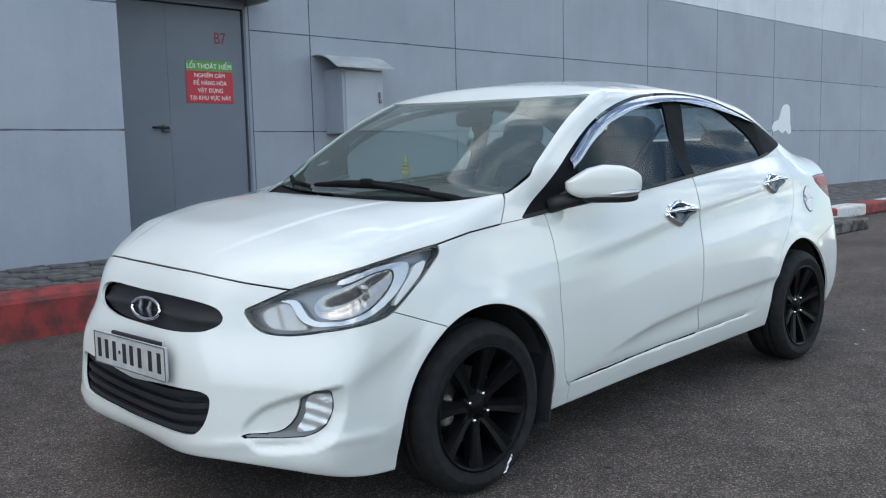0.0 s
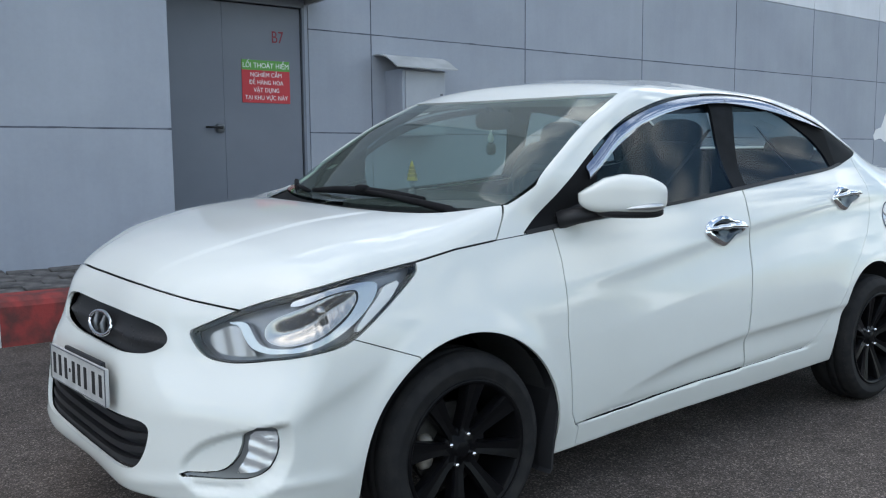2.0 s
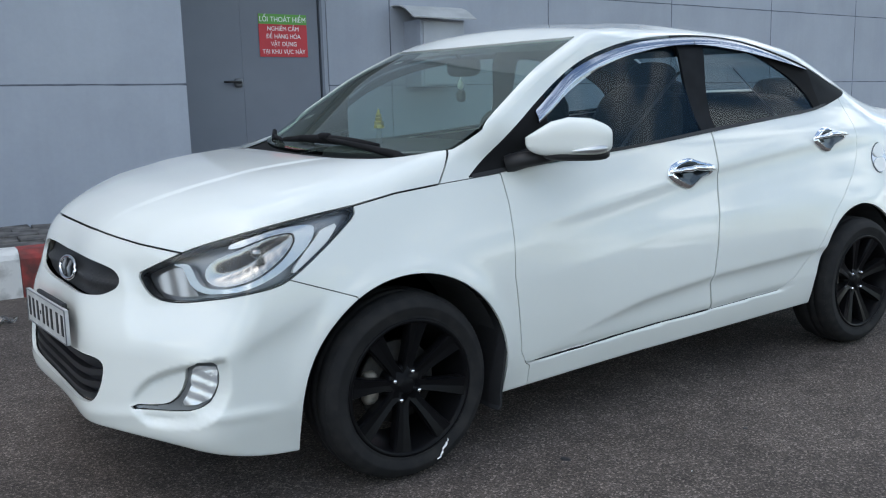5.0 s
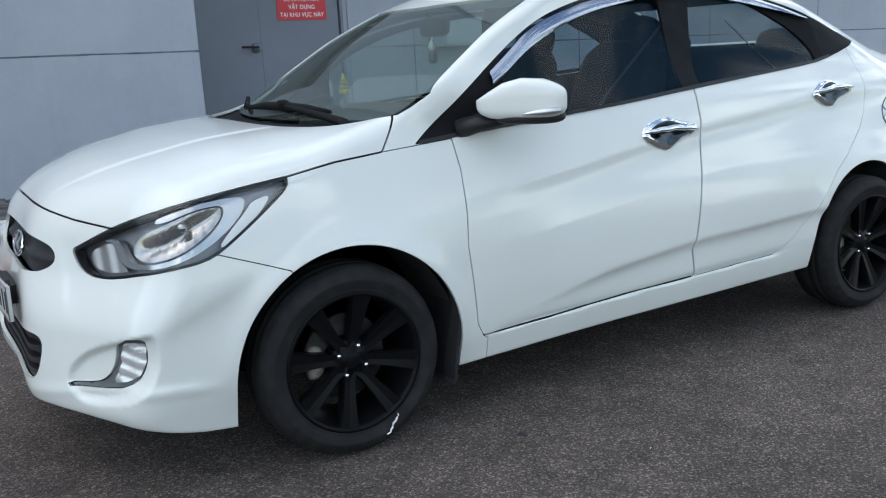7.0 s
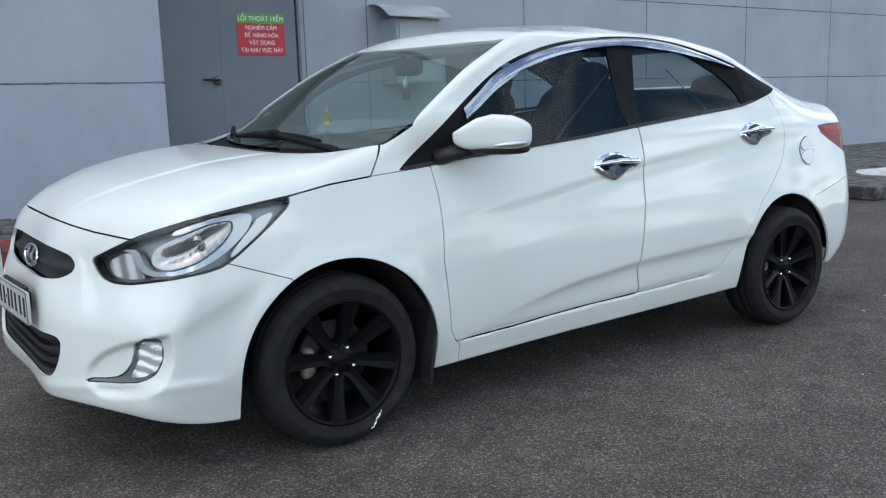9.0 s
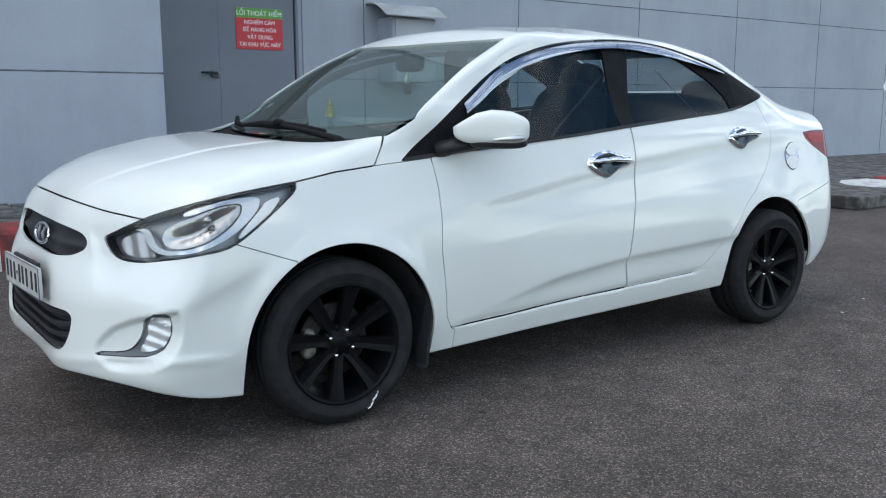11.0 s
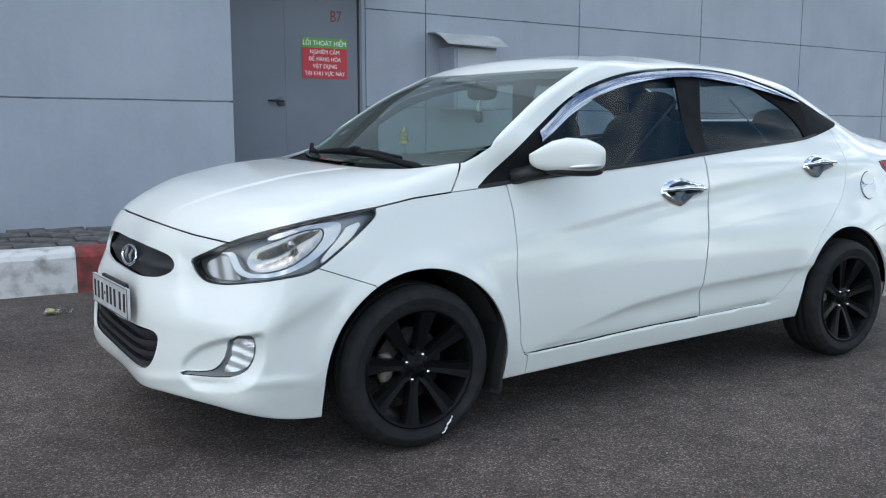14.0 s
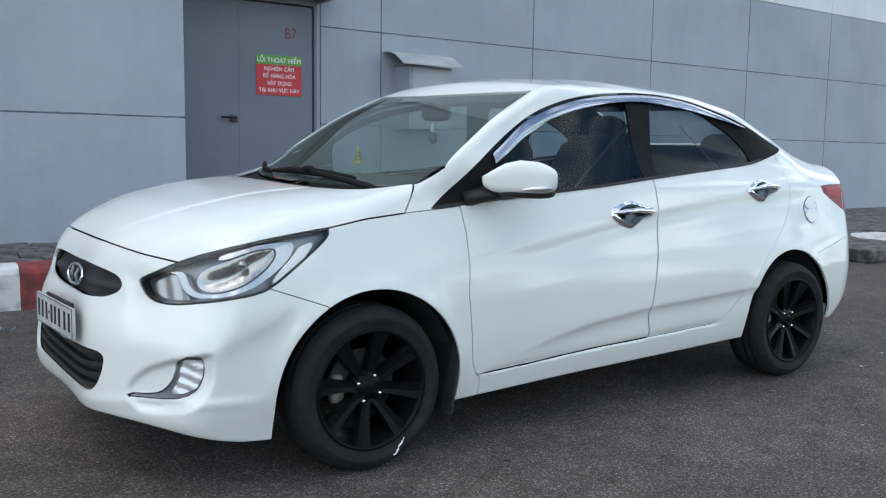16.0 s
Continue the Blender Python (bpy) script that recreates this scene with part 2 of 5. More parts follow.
def box_bm(x0, x1, y0, y1, z0, z1, bevel=0.0, seg=2, bm=None):
    own = bm is None
    bm = bm or bmesh.new()
    r = bmesh.ops.create_cube(bm, size=1.0, matrix=Matrix.Translation(((x0 + x1) / 2, (y0 + y1) / 2, (z0 + z1) / 2)) @ Matrix.Diagonal((abs(x1 - x0), abs(y1 - y0), abs(z1 - z0), 1)))
    if bevel:
        bmesh.ops.bevel(bm, geom=list({e for v in r["verts"] for e in v.link_edges}), offset=bevel, segments=seg, affect="EDGES", profile=0.5)
    return bm


def lathe(profile, n=64, bm=None):
    """Revolves (radius, depth) pairs about the y axis."""
    bm = bm or bmesh.new()
    rings = []
    for i in range(n):
        a = 2 * math.pi * i / n
        rings.append([bm.verts.new((r * math.cos(a), y, r * math.sin(a))) for r, y in profile])
    for i in range(n):
        a, b = rings[i], rings[(i + 1) % n]
        for j in range(len(profile) - 1):
            bm.faces.new((a[j], a[j + 1], b[j + 1], b[j]))
    bmesh.ops.recalc_face_normals(bm, faces=bm.faces)
    return bm


def empty(name, label, category, at=(0, 0, 0), group=""):
    return tagged(place(new(name), at), label, category, group)


def place(ob, at):
    ob.location = at
    return ob


# ---- car body surface ----
def curve(pts, sigma=0.05):
    """A smooth function through soft control points."""
    p = np.array(pts, float)
    lo, hi = p[0, 0] - 1.0, p[-1, 0] + 1.0
    g = np.linspace(lo, hi, 1200)
    step = g[1] - g[0]
    s0, s1 = (p[1, 1] - p[0, 1]) / (p[1, 0] - p[0, 0]), (p[-1, 1] - p[-2, 1]) / (p[-1, 0] - p[-2, 0])
    v = np.interp(g, p[:, 0], p[:, 1])
    v = np.where(g < p[0, 0], p[0, 1] + s0 * (g - p[0, 0]), v)
    v = np.where(g > p[-1, 0], p[-1, 1] + s1 * (g - p[-1, 0]), v)
    n = max(1, int(4 * sigma / step))
    k = np.exp(-0.5 * (np.arange(-n, n + 1) * step / sigma) ** 2)
    v = np.convolve(np.pad(v, n, mode="reflect", reflect_type="odd"), k / k.sum(), mode="valid")
    return lambda x: np.interp(x, g, v)


def smax(a, b, k):
    h = np.maximum(k - np.abs(a - b), 0.0) / k
    return np.maximum(a, b) + h * h * k * 0.25


def sstep(x, a, b):
    t = np.clip((x - a) / (b - a), 0, 1)
    return t * t * (3 - 2 * t)


# centre-line height from nose to tail
TOP = curve([(-1.0, 0.66), (-0.86, 0.795), (-0.78, 0.860), (-0.6, 0.938), (-0.3, 0.994), (-0.1, 1.015), (0.03, 1.023), (0.11, 1.030), (0.55, 1.302), (0.88, 1.482), (1.15, 1.517), (1.6, 1.541),
             (2.0, 1.523), (2.3, 1.472), (2.62, 1.366), (2.95, 1.240), (3.12, 1.188), (3.42, 1.148), (3.6, 1.05)], 0.045)
# half width by height, and its change along the car
LEAN_Z = curve([(0.15, 0.80), (0.22, 0.815), (0.30, 0.838), (0.45, 0.852), (0.60, 0.852), (0.72, 0.838), (0.90, 0.79), (1.04, 0.748), (1.13, 0.688), (1.25, 0.658), (1.36, 0.642), (1.48, 0.618)], 0.028)
PLAN_X = curve([(-0.9, -0.05), (-0.6, -0.03), (-0.37, -0.008), (0.0, 0.006), (0.5, 0.0), (1.5, 0.0), (2.2, -0.008), (2.46, -0.017), (2.67, -0.034), (2.83, -0.051), (3.1, -0.084), (3.45, -0.14)], 0.12)
CREASE = curve([(-0.3, 0.72), (0.44, 0.765), (0.81, 0.807), (1.19, 0.865), (1.57, 0.918), (2.21, 0.978), (2.6, 0.995), (3.0, 0.99), (3.4, 0.98)], 0.10)
LEDGE = curve([(0.4, 0.27), (0.7, 0.362), (1.03, 0.436), (1.45, 0.481), (1.84, 0.496), (2.12, 0.508), (2.6, 0.53)], 0.06)
NOSE = curve([(0.12, -0.76), (0.18, -0.84), (0.25, -0.895), (0.36, -0.890), (0.48, -0.875), (0.58, -0.868), (0.68, -0.840), (0.76, -0.814), (0.84, -0.785), (1.0, -0.70)], 0.025)
TAIL = curve([(0.16, 3.12), (0.24, 3.27), (0.34, 3.40), (0.40, 3.44), (0.55, 3.47), (0.7, 3.46), (0.95, 3.42), (1.12, 3.43), (1.3, 3.35)], 0.03)
BASE = curve([(-0.9, 0.230), (-0.75, 0.217), (-0.6, 0.195), (-0.37, 0.168), (0.41, 0.20), (2.17, 0.25), (2.9, 0.27), (3.4, 0.30)], 0.05)


def base_line(x, y):
    """Height of the lower edge of the body."""
    return BASE(x) + 0.022 * sstep(np.abs(y), 0.2, 0.5) * (1 - sstep(x, -0.68, -0.45))


ARCHES = ((0.01, 0.30, 0.378), (2.55, 0.305, 0.380))


def rounded(poly, n=3):
    """Corner-cutting of a closed outline."""
    q = np.array(poly, float)
    for _ in range(n):
        nx = np.roll(q, -1, 0)
        q = np.stack([q * 0.75 + nx * 0.25, q * 0.25 + nx * 0.75], 1).reshape(-1, 2)
    return q


LIP = curve([(-0.95, 0.27), (-0.88, 0.287), (-0.757, 0.322), (-0.608, 0.338), (-0.4, 0.325)], 0.05)
POCKET = [(-0.798, 0.355), (-0.754, 0.423), (-0.707, 0.459), (-0.659, 0.483), (-0.599, 0.507), (-0.571, 0.495), (-0.572, 0.405), (-0.619, 0.322), (-0.709, 0.286), (-0.773, 0.286)]
POCKET = (rounded(POCKET, 2) - np.mean(POCKET, 0)) * 1.06 + np.mean(POCKET, 0)


def flowing(pts, n=6):
    """A smooth line through the points of an open outline."""
    p = np.array(pts, float)
    q = np.concatenate([[2 * p[0] - p[1]], p, [2 * p[-1] - p[-2]]])
    out = []
    for a, b, c, d in zip(q, q[1:], q[2:], q[3:]):
        for k in range(n):
            t = k / n
            out.append(0.5 * (2 * b + (c - a) * t + (2 * a - 5 * b + 4 * c - d) * t * t + (3 * b - a - 3 * c + d) * t ** 3))
    return [tuple(v) for v in out] + [tuple(p[-1])]


def inside_of(poly, a, b):
    """Signed distance of the points (a, b) to a closed outline, below zero inside."""
    q = np.array(poly, float)
    a, b = np.broadcast_arrays(a, b)
    best = np.full(a.shape, 1e9)
    odd = np.zeros(a.shape, bool)
    for (x0, y0), (x1, y1) in zip(q, np.roll(q, -1, 0)):
        dx, dy = x1 - x0, y1 - y0
        h = np.clip(((a - x0) * dx + (b - y0) * dy) / max(dx * dx + dy * dy, 1e-12), 0, 1)
        best = np.minimum(best, np.hypot(a - x0 - h * dx, b - y0 - h * dy))
        if y0 != y1:
            odd ^= ((y0 > b) != (y1 > b)) & (a < (x1 - x0) * (b - y0) / (y1 - y0) + x0)
    return np.where(odd, -best, best)


def car_field(x, y, z):
    """Below zero inside the body. y is the distance from the centre plane."""
    ya = np.abs(y)
    bow = 0.15 * sstep(x, 0.0, 0.25) * (1 - sstep(x, 0.9, 1.25)) + 0.42 * (1 - sstep(x, -0.75, -0.25)) - 0.10 * sstep(x, 2.3, 2.6) * (1 - sstep(x, 2.9, 3.2))
    flat = 0.012 - 0.006 * sstep(x, -0.5, -0.05) - 0.004 * sstep(x, 0.2, 0.6) + 0.078 * sstep(x, 0.6, 1.6)
    top = z - (TOP(x - bow * ya ** 2) - flat * (ya / 0.6) ** 2 - 0.066 * (1 - sstep(x, -0.15, 0.19)) * (ya / 0.78) ** 6)
    fold = np.interp(x, [-0.80, -0.70, -0.55, 0.10], [0.255, 0.300, 0.375, 0.430])
    top = top - 0.0045 * (1 - sstep(ya - fold, -0.014, 0.014)) * sstep(x, -0.80, -0.60) * (1 - sstep(x, -0.15, 0.0))
    side = LEAN_Z(z) + PLAN_X(x) * (0.6 + 0.4 * sstep(z, 0.3, 0.8))
    side = side + 0.080 * sstep(x, 0.08, 0.45) * (1 - sstep(x, 0.7, 1.4)) * sstep(z, 0.98, 1.16)
    d = 0.006 * np.log1p(np.exp(np.clip((CREASE(x) - z) / 0.006, -30, 30)))
    side = side - 0.0150 * sstep(x, 0.25, 0.9) * (1 - 0.75 * sstep(x, 2.4, 3.0)) * (d / 0.11) * np.exp(1 - np.clip(d, 0, 2) / 0.11)
    d = 0.004 * np.log1p(np.exp(np.clip((LEDGE(x) - z) / 0.004, -30, 30)))
    side = side + 0.006 * sstep(x, 0.6, 1.1) * (1 - sstep(x, 2.2, 2.35)) * np.exp(-((z - LEDGE(x)) / 0.13) ** 2)
    side = side - 0.015 * sstep(x, 0.6, 1.1) * (1 - sstep(x, 2.2, 2.35)) * (d / 0.048) * np.exp(1 - np.clip(d, 0, 2) / 0.048)
    hem = z - (0.298 + 0.038 * (x - 0.48))
    side = side - 0.010 * sstep(hem, -0.010, 0.002) * np.exp(-np.clip(hem, 0, 1) / 0.016) * sstep(x, 0.48, 0.62) * (1 - sstep(x, 1.9, 2.05))
    for cx, cz, r in ARCHES:
        q = np.hypot(x - cx, z - cz)
        side = side + (0.012 if cx < 1 else 0.007) * np.exp(-((q - r) / (0.045 if cx < 1 else 0.06)) ** 2) * sstep(z, 0.2, 0.4)
    turn = ya - 0.402 + 0.075 * sstep(z, 0.48, 0.66)
    front = NOSE(z) + 0.64 * 0.045 * np.log1p(np.exp(turn / 0.045)) - x
    rear = x - TAIL(z) + 0.34 * (ya / 0.8) ** 4
    f = smax(top, ya - side, 0.05 - 0.02 * sstep(x, 0.15, 0.4) + 0.06 * sstep(x, 0.8, 1.3) + 0.05 * sstep(x, 2.4, 2.9))
    f = smax(f, front, 0.07)
    f = smax(f, rear, 0.06)
    dent = inside_of(POCKET, x, z)
    f = f + 0.024 * sstep(x, -0.86, -0.70) * (1 - sstep(x, -0.5, -0.4)) * sstep(-dent, 0.0, 0.030) * sstep(ya, 0.3, 0.4)
    d2 = 0.008 * np.log1p(np.exp(np.clip((0.500 + 0.45 * (x + 0.59) - z) / 0.008, -30, 30)))
    f = f + 0.0135 * sstep(x, -0.66, -0.50) * (1 - sstep(x, -0.40, -0.24)) * (d2 / 0.085) * np.exp(1 - np.clip(d2, 0, 2) / 0.085)
    f = f - 0.006 * np.exp(-((z - LIP(x)) / 0.020) ** 2) * sstep(ya, 0.3, 0.5) * (1 - sstep(x, -0.5, -0.38))
    d3 = 0.006 * np.log1p(np.exp(np.clip((ya - 0.44 - 0.55 * (0.716 - z)) / 0.006, -30, 30)))
    f = f + 0.0045 * sstep(z, 0.50, 0.60) * (1 - sstep(z, 0.70, 0.76)) * (1 - sstep(x, -0.6, -0.45)) * (d3 / 0.045) * np.exp(1 - np.clip(d3, 0, 2) / 0.045)
    return smax(f, base_line(x, y) - z, 0.012)


def roof_line(x, y):
    """Height of the hood, windscreen and roof surface."""
    ya = np.abs(y)
    bow = 0.15 * sstep(x, 0.0, 0.25) * (1 - sstep(x, 0.9, 1.25))
    flat = 0.012 - 0.006 * sstep(x, -0.5, -0.05) - 0.004 * sstep(x, 0.2, 0.6) + 0.078 * sstep(x, 0.6, 1.6)
    return TOP(x - bow * ya ** 2) - flat * (ya / 0.6) ** 2


def field_normals(p, e=0.002):
    g = np.empty_like(p)
    for i in range(3):
        d = np.zeros(3)
        d[i] = e
        a, b = p + d, p - d
        g[:, i] = (car_field(*a.T) - car_field(*b.T)) / (2 * e)
    n2 = (g * g).sum(1, keepdims=True)
    return g, n2


def surface_net(step=0.010):
    """The half body with y >= 0 as triangles, on the zero set of car_field."""
    xs, ys, zs = np.arange(-0.95, 3.6, step), np.arange(-2 * step, 0.95, step), np.arange(0.12, 1.56, step)
    v = car_field(xs[:, None, None], ys[None, :, None], zs[None, None, :])
    s = v < 0
    corner = s[:-1, :-1, :-1].astype(np.int8)
    tot = np.zeros(corner.shape, np.int8)
    for i in (0, 1):
        for j in (0, 1):
            for k in (0, 1):
                tot += s[i:s.shape[0] - 1 + i, j:s.shape[1] - 1 + j, k:s.shape[2] - 1 + k]
    cells = np.argwhere((tot > 0) & (tot < 8))
    index = -np.ones(tot.shape, np.int64)
    index[tuple(cells.T)] = np.arange(len(cells))
    p = np.stack([xs[cells[:, 0]], ys[cells[:, 1]], zs[cells[:, 2]]], 1) + step / 2
    middle = p.copy()
    for k in range(8):
        g, n2 = field_normals(p)
        p = p - np.clip(car_field(*p.T)[:, None] * g / np.maximum(n2, 0.05), -step * 0.6, step * 0.6)
        if k < 6:
            p = np.clip(p, middle - step * 0.5, middle + step * 0.5)
    tris = []
    for ax in range(3):
        a = [slice(None)] * 3
        b = [slice(None)] * 3
        a[ax], b[ax] = slice(0, -1), slice(1, None)
        cut = s[tuple(a)] != s[tuple(b)]
        inside = s[tuple(a)]
        e = np.argwhere(cut)
        o1, o2 = [(1, 2), (2, 0), (0, 1)][ax]
        e = e[(e[:, o1] > 0) & (e[:, o2] > 0) & (e[:, o1] < s.shape[o1] - 1) & (e[:, o2] < s.shape[o2] - 1)]
        quad = []
        for d1, d2 in ((-1, -1), (0, -1), (0, 0), (-1, 0)):
            c = e.copy()
            c[:, o1] += d1
            c[:, o2] += d2
            quad.append(index[tuple(c.T)])
        quad = np.stack(quad, 1)
        flip = ~inside[tuple(e.T)]
        quad[flip] = quad[flip][:, ::-1]
        tris += [quad[:, [0, 1, 2]], quad[:, [0, 2, 3]]]
    return p, np.concatenate(tris)


def cut(m, f):
    """Splits the triangles (points, tris) along f = 0 into the parts with f < 0 and f >= 0."""
    p, t = m
    f = np.where(np.abs(f) < 1e-5, 1e-5, f)
    neg = f[t] < 0
    n = neg.sum(1)
    ins, outs = [t[n == 3]], [t[n == 0]]
    mixed = t[(n == 1) | (n == 2)]
    if len(mixed):
        mn = f[mixed] < 0
        lone_neg = mn.sum(1) == 1
        lone = np.where(lone_neg, mn.argmax(1), (~mn).argmax(1))
        r = np.arange(len(mixed))
        a, b, c = mixed[r, lone], mixed[r, (lone + 1) % 3], mixed[r, (lone + 2) % 3]
        e = np.concatenate([np.stack([a, b], 1), np.stack([a, c], 1)])
        es = np.sort(e, 1)
        u, inv = np.unique(es, axis=0, return_inverse=True)
        inv = inv.reshape(-1)
        fa, fb = f[u[:, 0]], f[u[:, 1]]
        w = (fa / (fa - fb))[:, None]
        q = p[u[:, 0]] * (1 - w) + p[u[:, 1]] * w
        ab, ac = inv[:len(a)] + len(p), inv[len(a):] + len(p)
        p = np.concatenate([p, q])
        tip = np.stack([a, ab, ac], 1)
        rest = np.concatenate([np.stack([ab, b, c], 1), np.stack([ab, c, ac], 1)])
        ln2 = np.concatenate([lone_neg, lone_neg])
        ins += [tip[lone_neg], rest[~ln2]]
        outs += [tip[~lone_neg], rest[ln2]]
    return tidy((p, np.concatenate(ins))), tidy((p, np.concatenate(outs)))


def tidy(m):
    p, t = m
    used = np.unique(t)
    back = np.zeros(len(p), np.int64)
    back[used] = np.arange(len(used))
    return p[used], back[t]


def take(m, poly, view, where=None, gap=0.0014):
    """Cuts the piece within the outline (seen from the side 'xz', front 'yz' or top 'xy') out of m: piece, rest."""
    p = m[0]
    i, j = "xyz".index(view[0]), "xyz".index(view[1])

    def f(q):
        d = inside_of(poly, q[:, i], q[:, j])
        return d if where is None else np.maximum(d, where(q))
    piece, rest = cut(m, f(p) + gap)
    if gap:
        _, rest = cut(rest, f(rest[0]) - gap)
    return piece, rest


def union(*pieces):
    """Several pieces as one."""
    p, t, k = [], [], 0
    for a, b in pieces:
        p.append(a)
        t.append(b + k)
        k += len(a)
    return np.concatenate(p), np.concatenate(t)


def both(m):
    """The half with y >= 0 and its mirror image."""
    p, t = m
    return np.concatenate([p, p * [1, -1, 1]]), np.concatenate([t, t[:, ::-1] + len(p)])


def left(m):
    return m[0] * [1, -1, 1], m[1][:, ::-1]


def sheet(name, m, material, parent, label="", lip=0.012, shift=0.0, own_normals=False, warp=None):
    """A body panel: the piece with true surface normals and a folded edge."""
    p, t = m
    g, n2 = field_normals(p)
    nrm = g / np.sqrt(np.maximum(n2, 1e-9))
    p = p + nrm * (shift[:, None] if isinstance(shift, np.ndarray) else shift)
    if warp:
        p = warp(p)
    keep = (t[:, 0] != t[:, 1]) & (t[:, 1] != t[:, 2]) & (t[:, 0] != t[:, 2])
    t = t[keep]
    verts, faces, ln = p, t, nrm[t].reshape(-1, 3)
    if lip:
        e = np.concatenate([t[:, [0, 1]], t[:, [1, 2]], t[:, [2, 0]]])
        key = np.sort(e, 1)
        u, inv, cnt = np.unique(key, axis=0, return_inverse=True, return_counts=True)
        edge = e[cnt[inv.reshape(-1)] == 1]
        edge = edge[~((np.abs(p[edge[:, 0], 1]) < 1e-4) & (np.abs(p[edge[:, 1], 1]) < 1e-4))]
        a, b = edge[:, 0], edge[:, 1]
        k = len(verts)
        m0 = len(edge)
        quad = np.concatenate([p[a], p[b], p[b] - nrm[b] * lip, p[a] - nrm[a] * lip])
        fn = np.cross(nrm[a] + nrm[b], p[b] - p[a])
        fn = -fn / np.maximum(np.linalg.norm(fn, axis=1, keepdims=True), 1e-9)
        r = np.arange(m0)
        lt = np.concatenate([np.stack([k + m0 + r, k + r, k + 3 * m0 + r], 1), np.stack([k + m0 + r, k + 3 * m0 + r, k + 2 * m0 + r], 1)])
        verts = np.concatenate([verts, quad])
        faces = np.concatenate([faces, lt])
        ln = np.concatenate([ln, np.repeat(np.concatenate([fn, fn]), 3, axis=0)])
    me = bpy.data.meshes.new(name)
    me.vertices.add(len(verts))
    me.vertices.foreach_set("co", verts.astype(np.float32).ravel())
    me.loops.add(len(faces) * 3)
    me.loops.foreach_set("vertex_index", faces.astype(np.int32).ravel())
    me.polygons.add(len(faces))
    me.polygons.foreach_set("loop_start", np.arange(0, len(faces) * 3, 3, dtype=np.int32))
    me.polygons.foreach_set("use_smooth", [True] * len(faces))
    me.update(calc_edges=True)
    me.validate()
    if len(me.loops) == len(ln) and not own_normals:
        me.normals_split_custom_set(ln.tolist())
    me.materials.append(material)
    ob = new(name, me)
    ob.parent = parent
    if label:
        tagged(ob, label)
    return ob


def tube(points, radius, n=10, flat=1.0, bm=None):
    """A rod along a line of points; radius is a number or one for each point."""
    bm = bm or bmesh.new()
    pts = [Vector(p) for p in points]
    rad = radius if isinstance(radius, (list, tuple)) else [radius] * len(pts)
    rings = []
    for i, p in enumerate(pts):
        t = (pts[min(i + 1, len(pts) - 1)] - pts[max(i - 1, 0)]).normalized()
        u = t.cross(Vector((0, 0, 1)) if abs(t.z) < 0.9 else Vector((1, 0, 0))).normalized()
        v = t.cross(u)
        rings.append([bm.verts.new(p + (u * math.cos(2 * math.pi * k / n) + v * math.sin(2 * math.pi * k / n) * flat) * rad[i]) for k in range(n)])
    for a, b in zip(rings, rings[1:]):
        for k in range(n):
            bm.faces.new((a[k], a[(k + 1) % n], b[(k + 1) % n], b[k]))
    bm.faces.new(rings[0][::-1])
    bm.faces.new(rings[-1])
    bmesh.ops.recalc_face_normals(bm, faces=bm.faces)
    return bm


def blob(center, half, power=2.6, turn=(0, 0, 0), n=28, bm=None, shape=None):
    """A rounded box (superellipsoid), turned and optionally reshaped."""
    bm = bm or bmesh.new()
    r = bmesh.ops.create_uvsphere(bm, u_segments=n, v_segments=n // 2, radius=1.0)
    m = pose(*center, *turn)
    for v in r["verts"]:
        c = v.co
        s = (abs(c.x) ** power + abs(c.y) ** power + abs(c.z) ** power) ** (-1 / power)
        c = Vector((c.x * s * half[0], c.y * s * half[1], c.z * s * half[2]))
        v.co = m @ (shape(c) if shape else c)
    return bm


# ---- the car ----
car = empty("car", "white compact sedan with black alloy wheels parked on the asphalt", "car")

DLO_TOP = flowing([(0.277, 0.946), (0.428, 1.062), (0.584, 1.182), (0.785, 1.313), (0.985, 1.383), (1.225, 1.428), (1.56, 1.455), (1.851, 1.445), (2.12, 1.390), (2.326, 1.333), (2.508, 1.266), (2.690, 1.205)])
DLO_LOW = [(2.461, 1.146), (2.312, 1.119), (1.983, 1.092), (1.545, 1.054), (1.211, 1.022), (0.903, 0.999), (0.550, 0.971)]
VISLOW = flowing([(0.582, 1.117), (0.647, 1.158), (0.780, 1.245), (0.985, 1.328), (1.235, 1.378), (1.538, 1.402), (1.822, 1.385), (2.060, 1.350), (2.319, 1.306)])
VISHI = flowing([(0.583, 1.160), (0.659, 1.213), (0.785, 1.300), (0.985, 1.368), (1.230, 1.413), (1.562, 1.440), (1.837, 1.430), (2.100, 1.376), (2.323, 1.316)])
SCREEN = [(0.0, 1.0), (0.790, 1.0), (0.770, 1.035), (0.762, 1.09), (0.745, 1.157), (0.722, 1.23), (0.697, 1.30), (0.670, 1.37), (0.644, 1.428), (0.60, 1.424), (0.344, 1.418), (0.0, 1.414), (-0.2, 1.414), (-0.2, 1.0)]
SCREEN_SIDE = [(0.217, 1.031), (0.291, 1.066), (0.376, 1.115), (0.546, 1.229), (0.699, 1.321), (0.876, 1.415)]
HEADLAMP = [(-0.721, 0.709), (-0.712, 0.718), (-0.661, 0.755), (-0.612, 0.787), (-0.551, 0.818), (-0.463, 0.851), (-0.320, 0.876), (-0.160, 0.897), (-0.147, 0.898), (-0.148, 0.886), (-0.150, 0.868), (-0.206, 0.824), (-0.281, 0.770), (-0.369, 0.711), (-0.417, 0.690), (-0.505, 0.678), (-0.575, 0.661), (-0.628, 0.645), (-0.663, 0.640), (-0.696, 0.645), (-0.713, 0.669)]
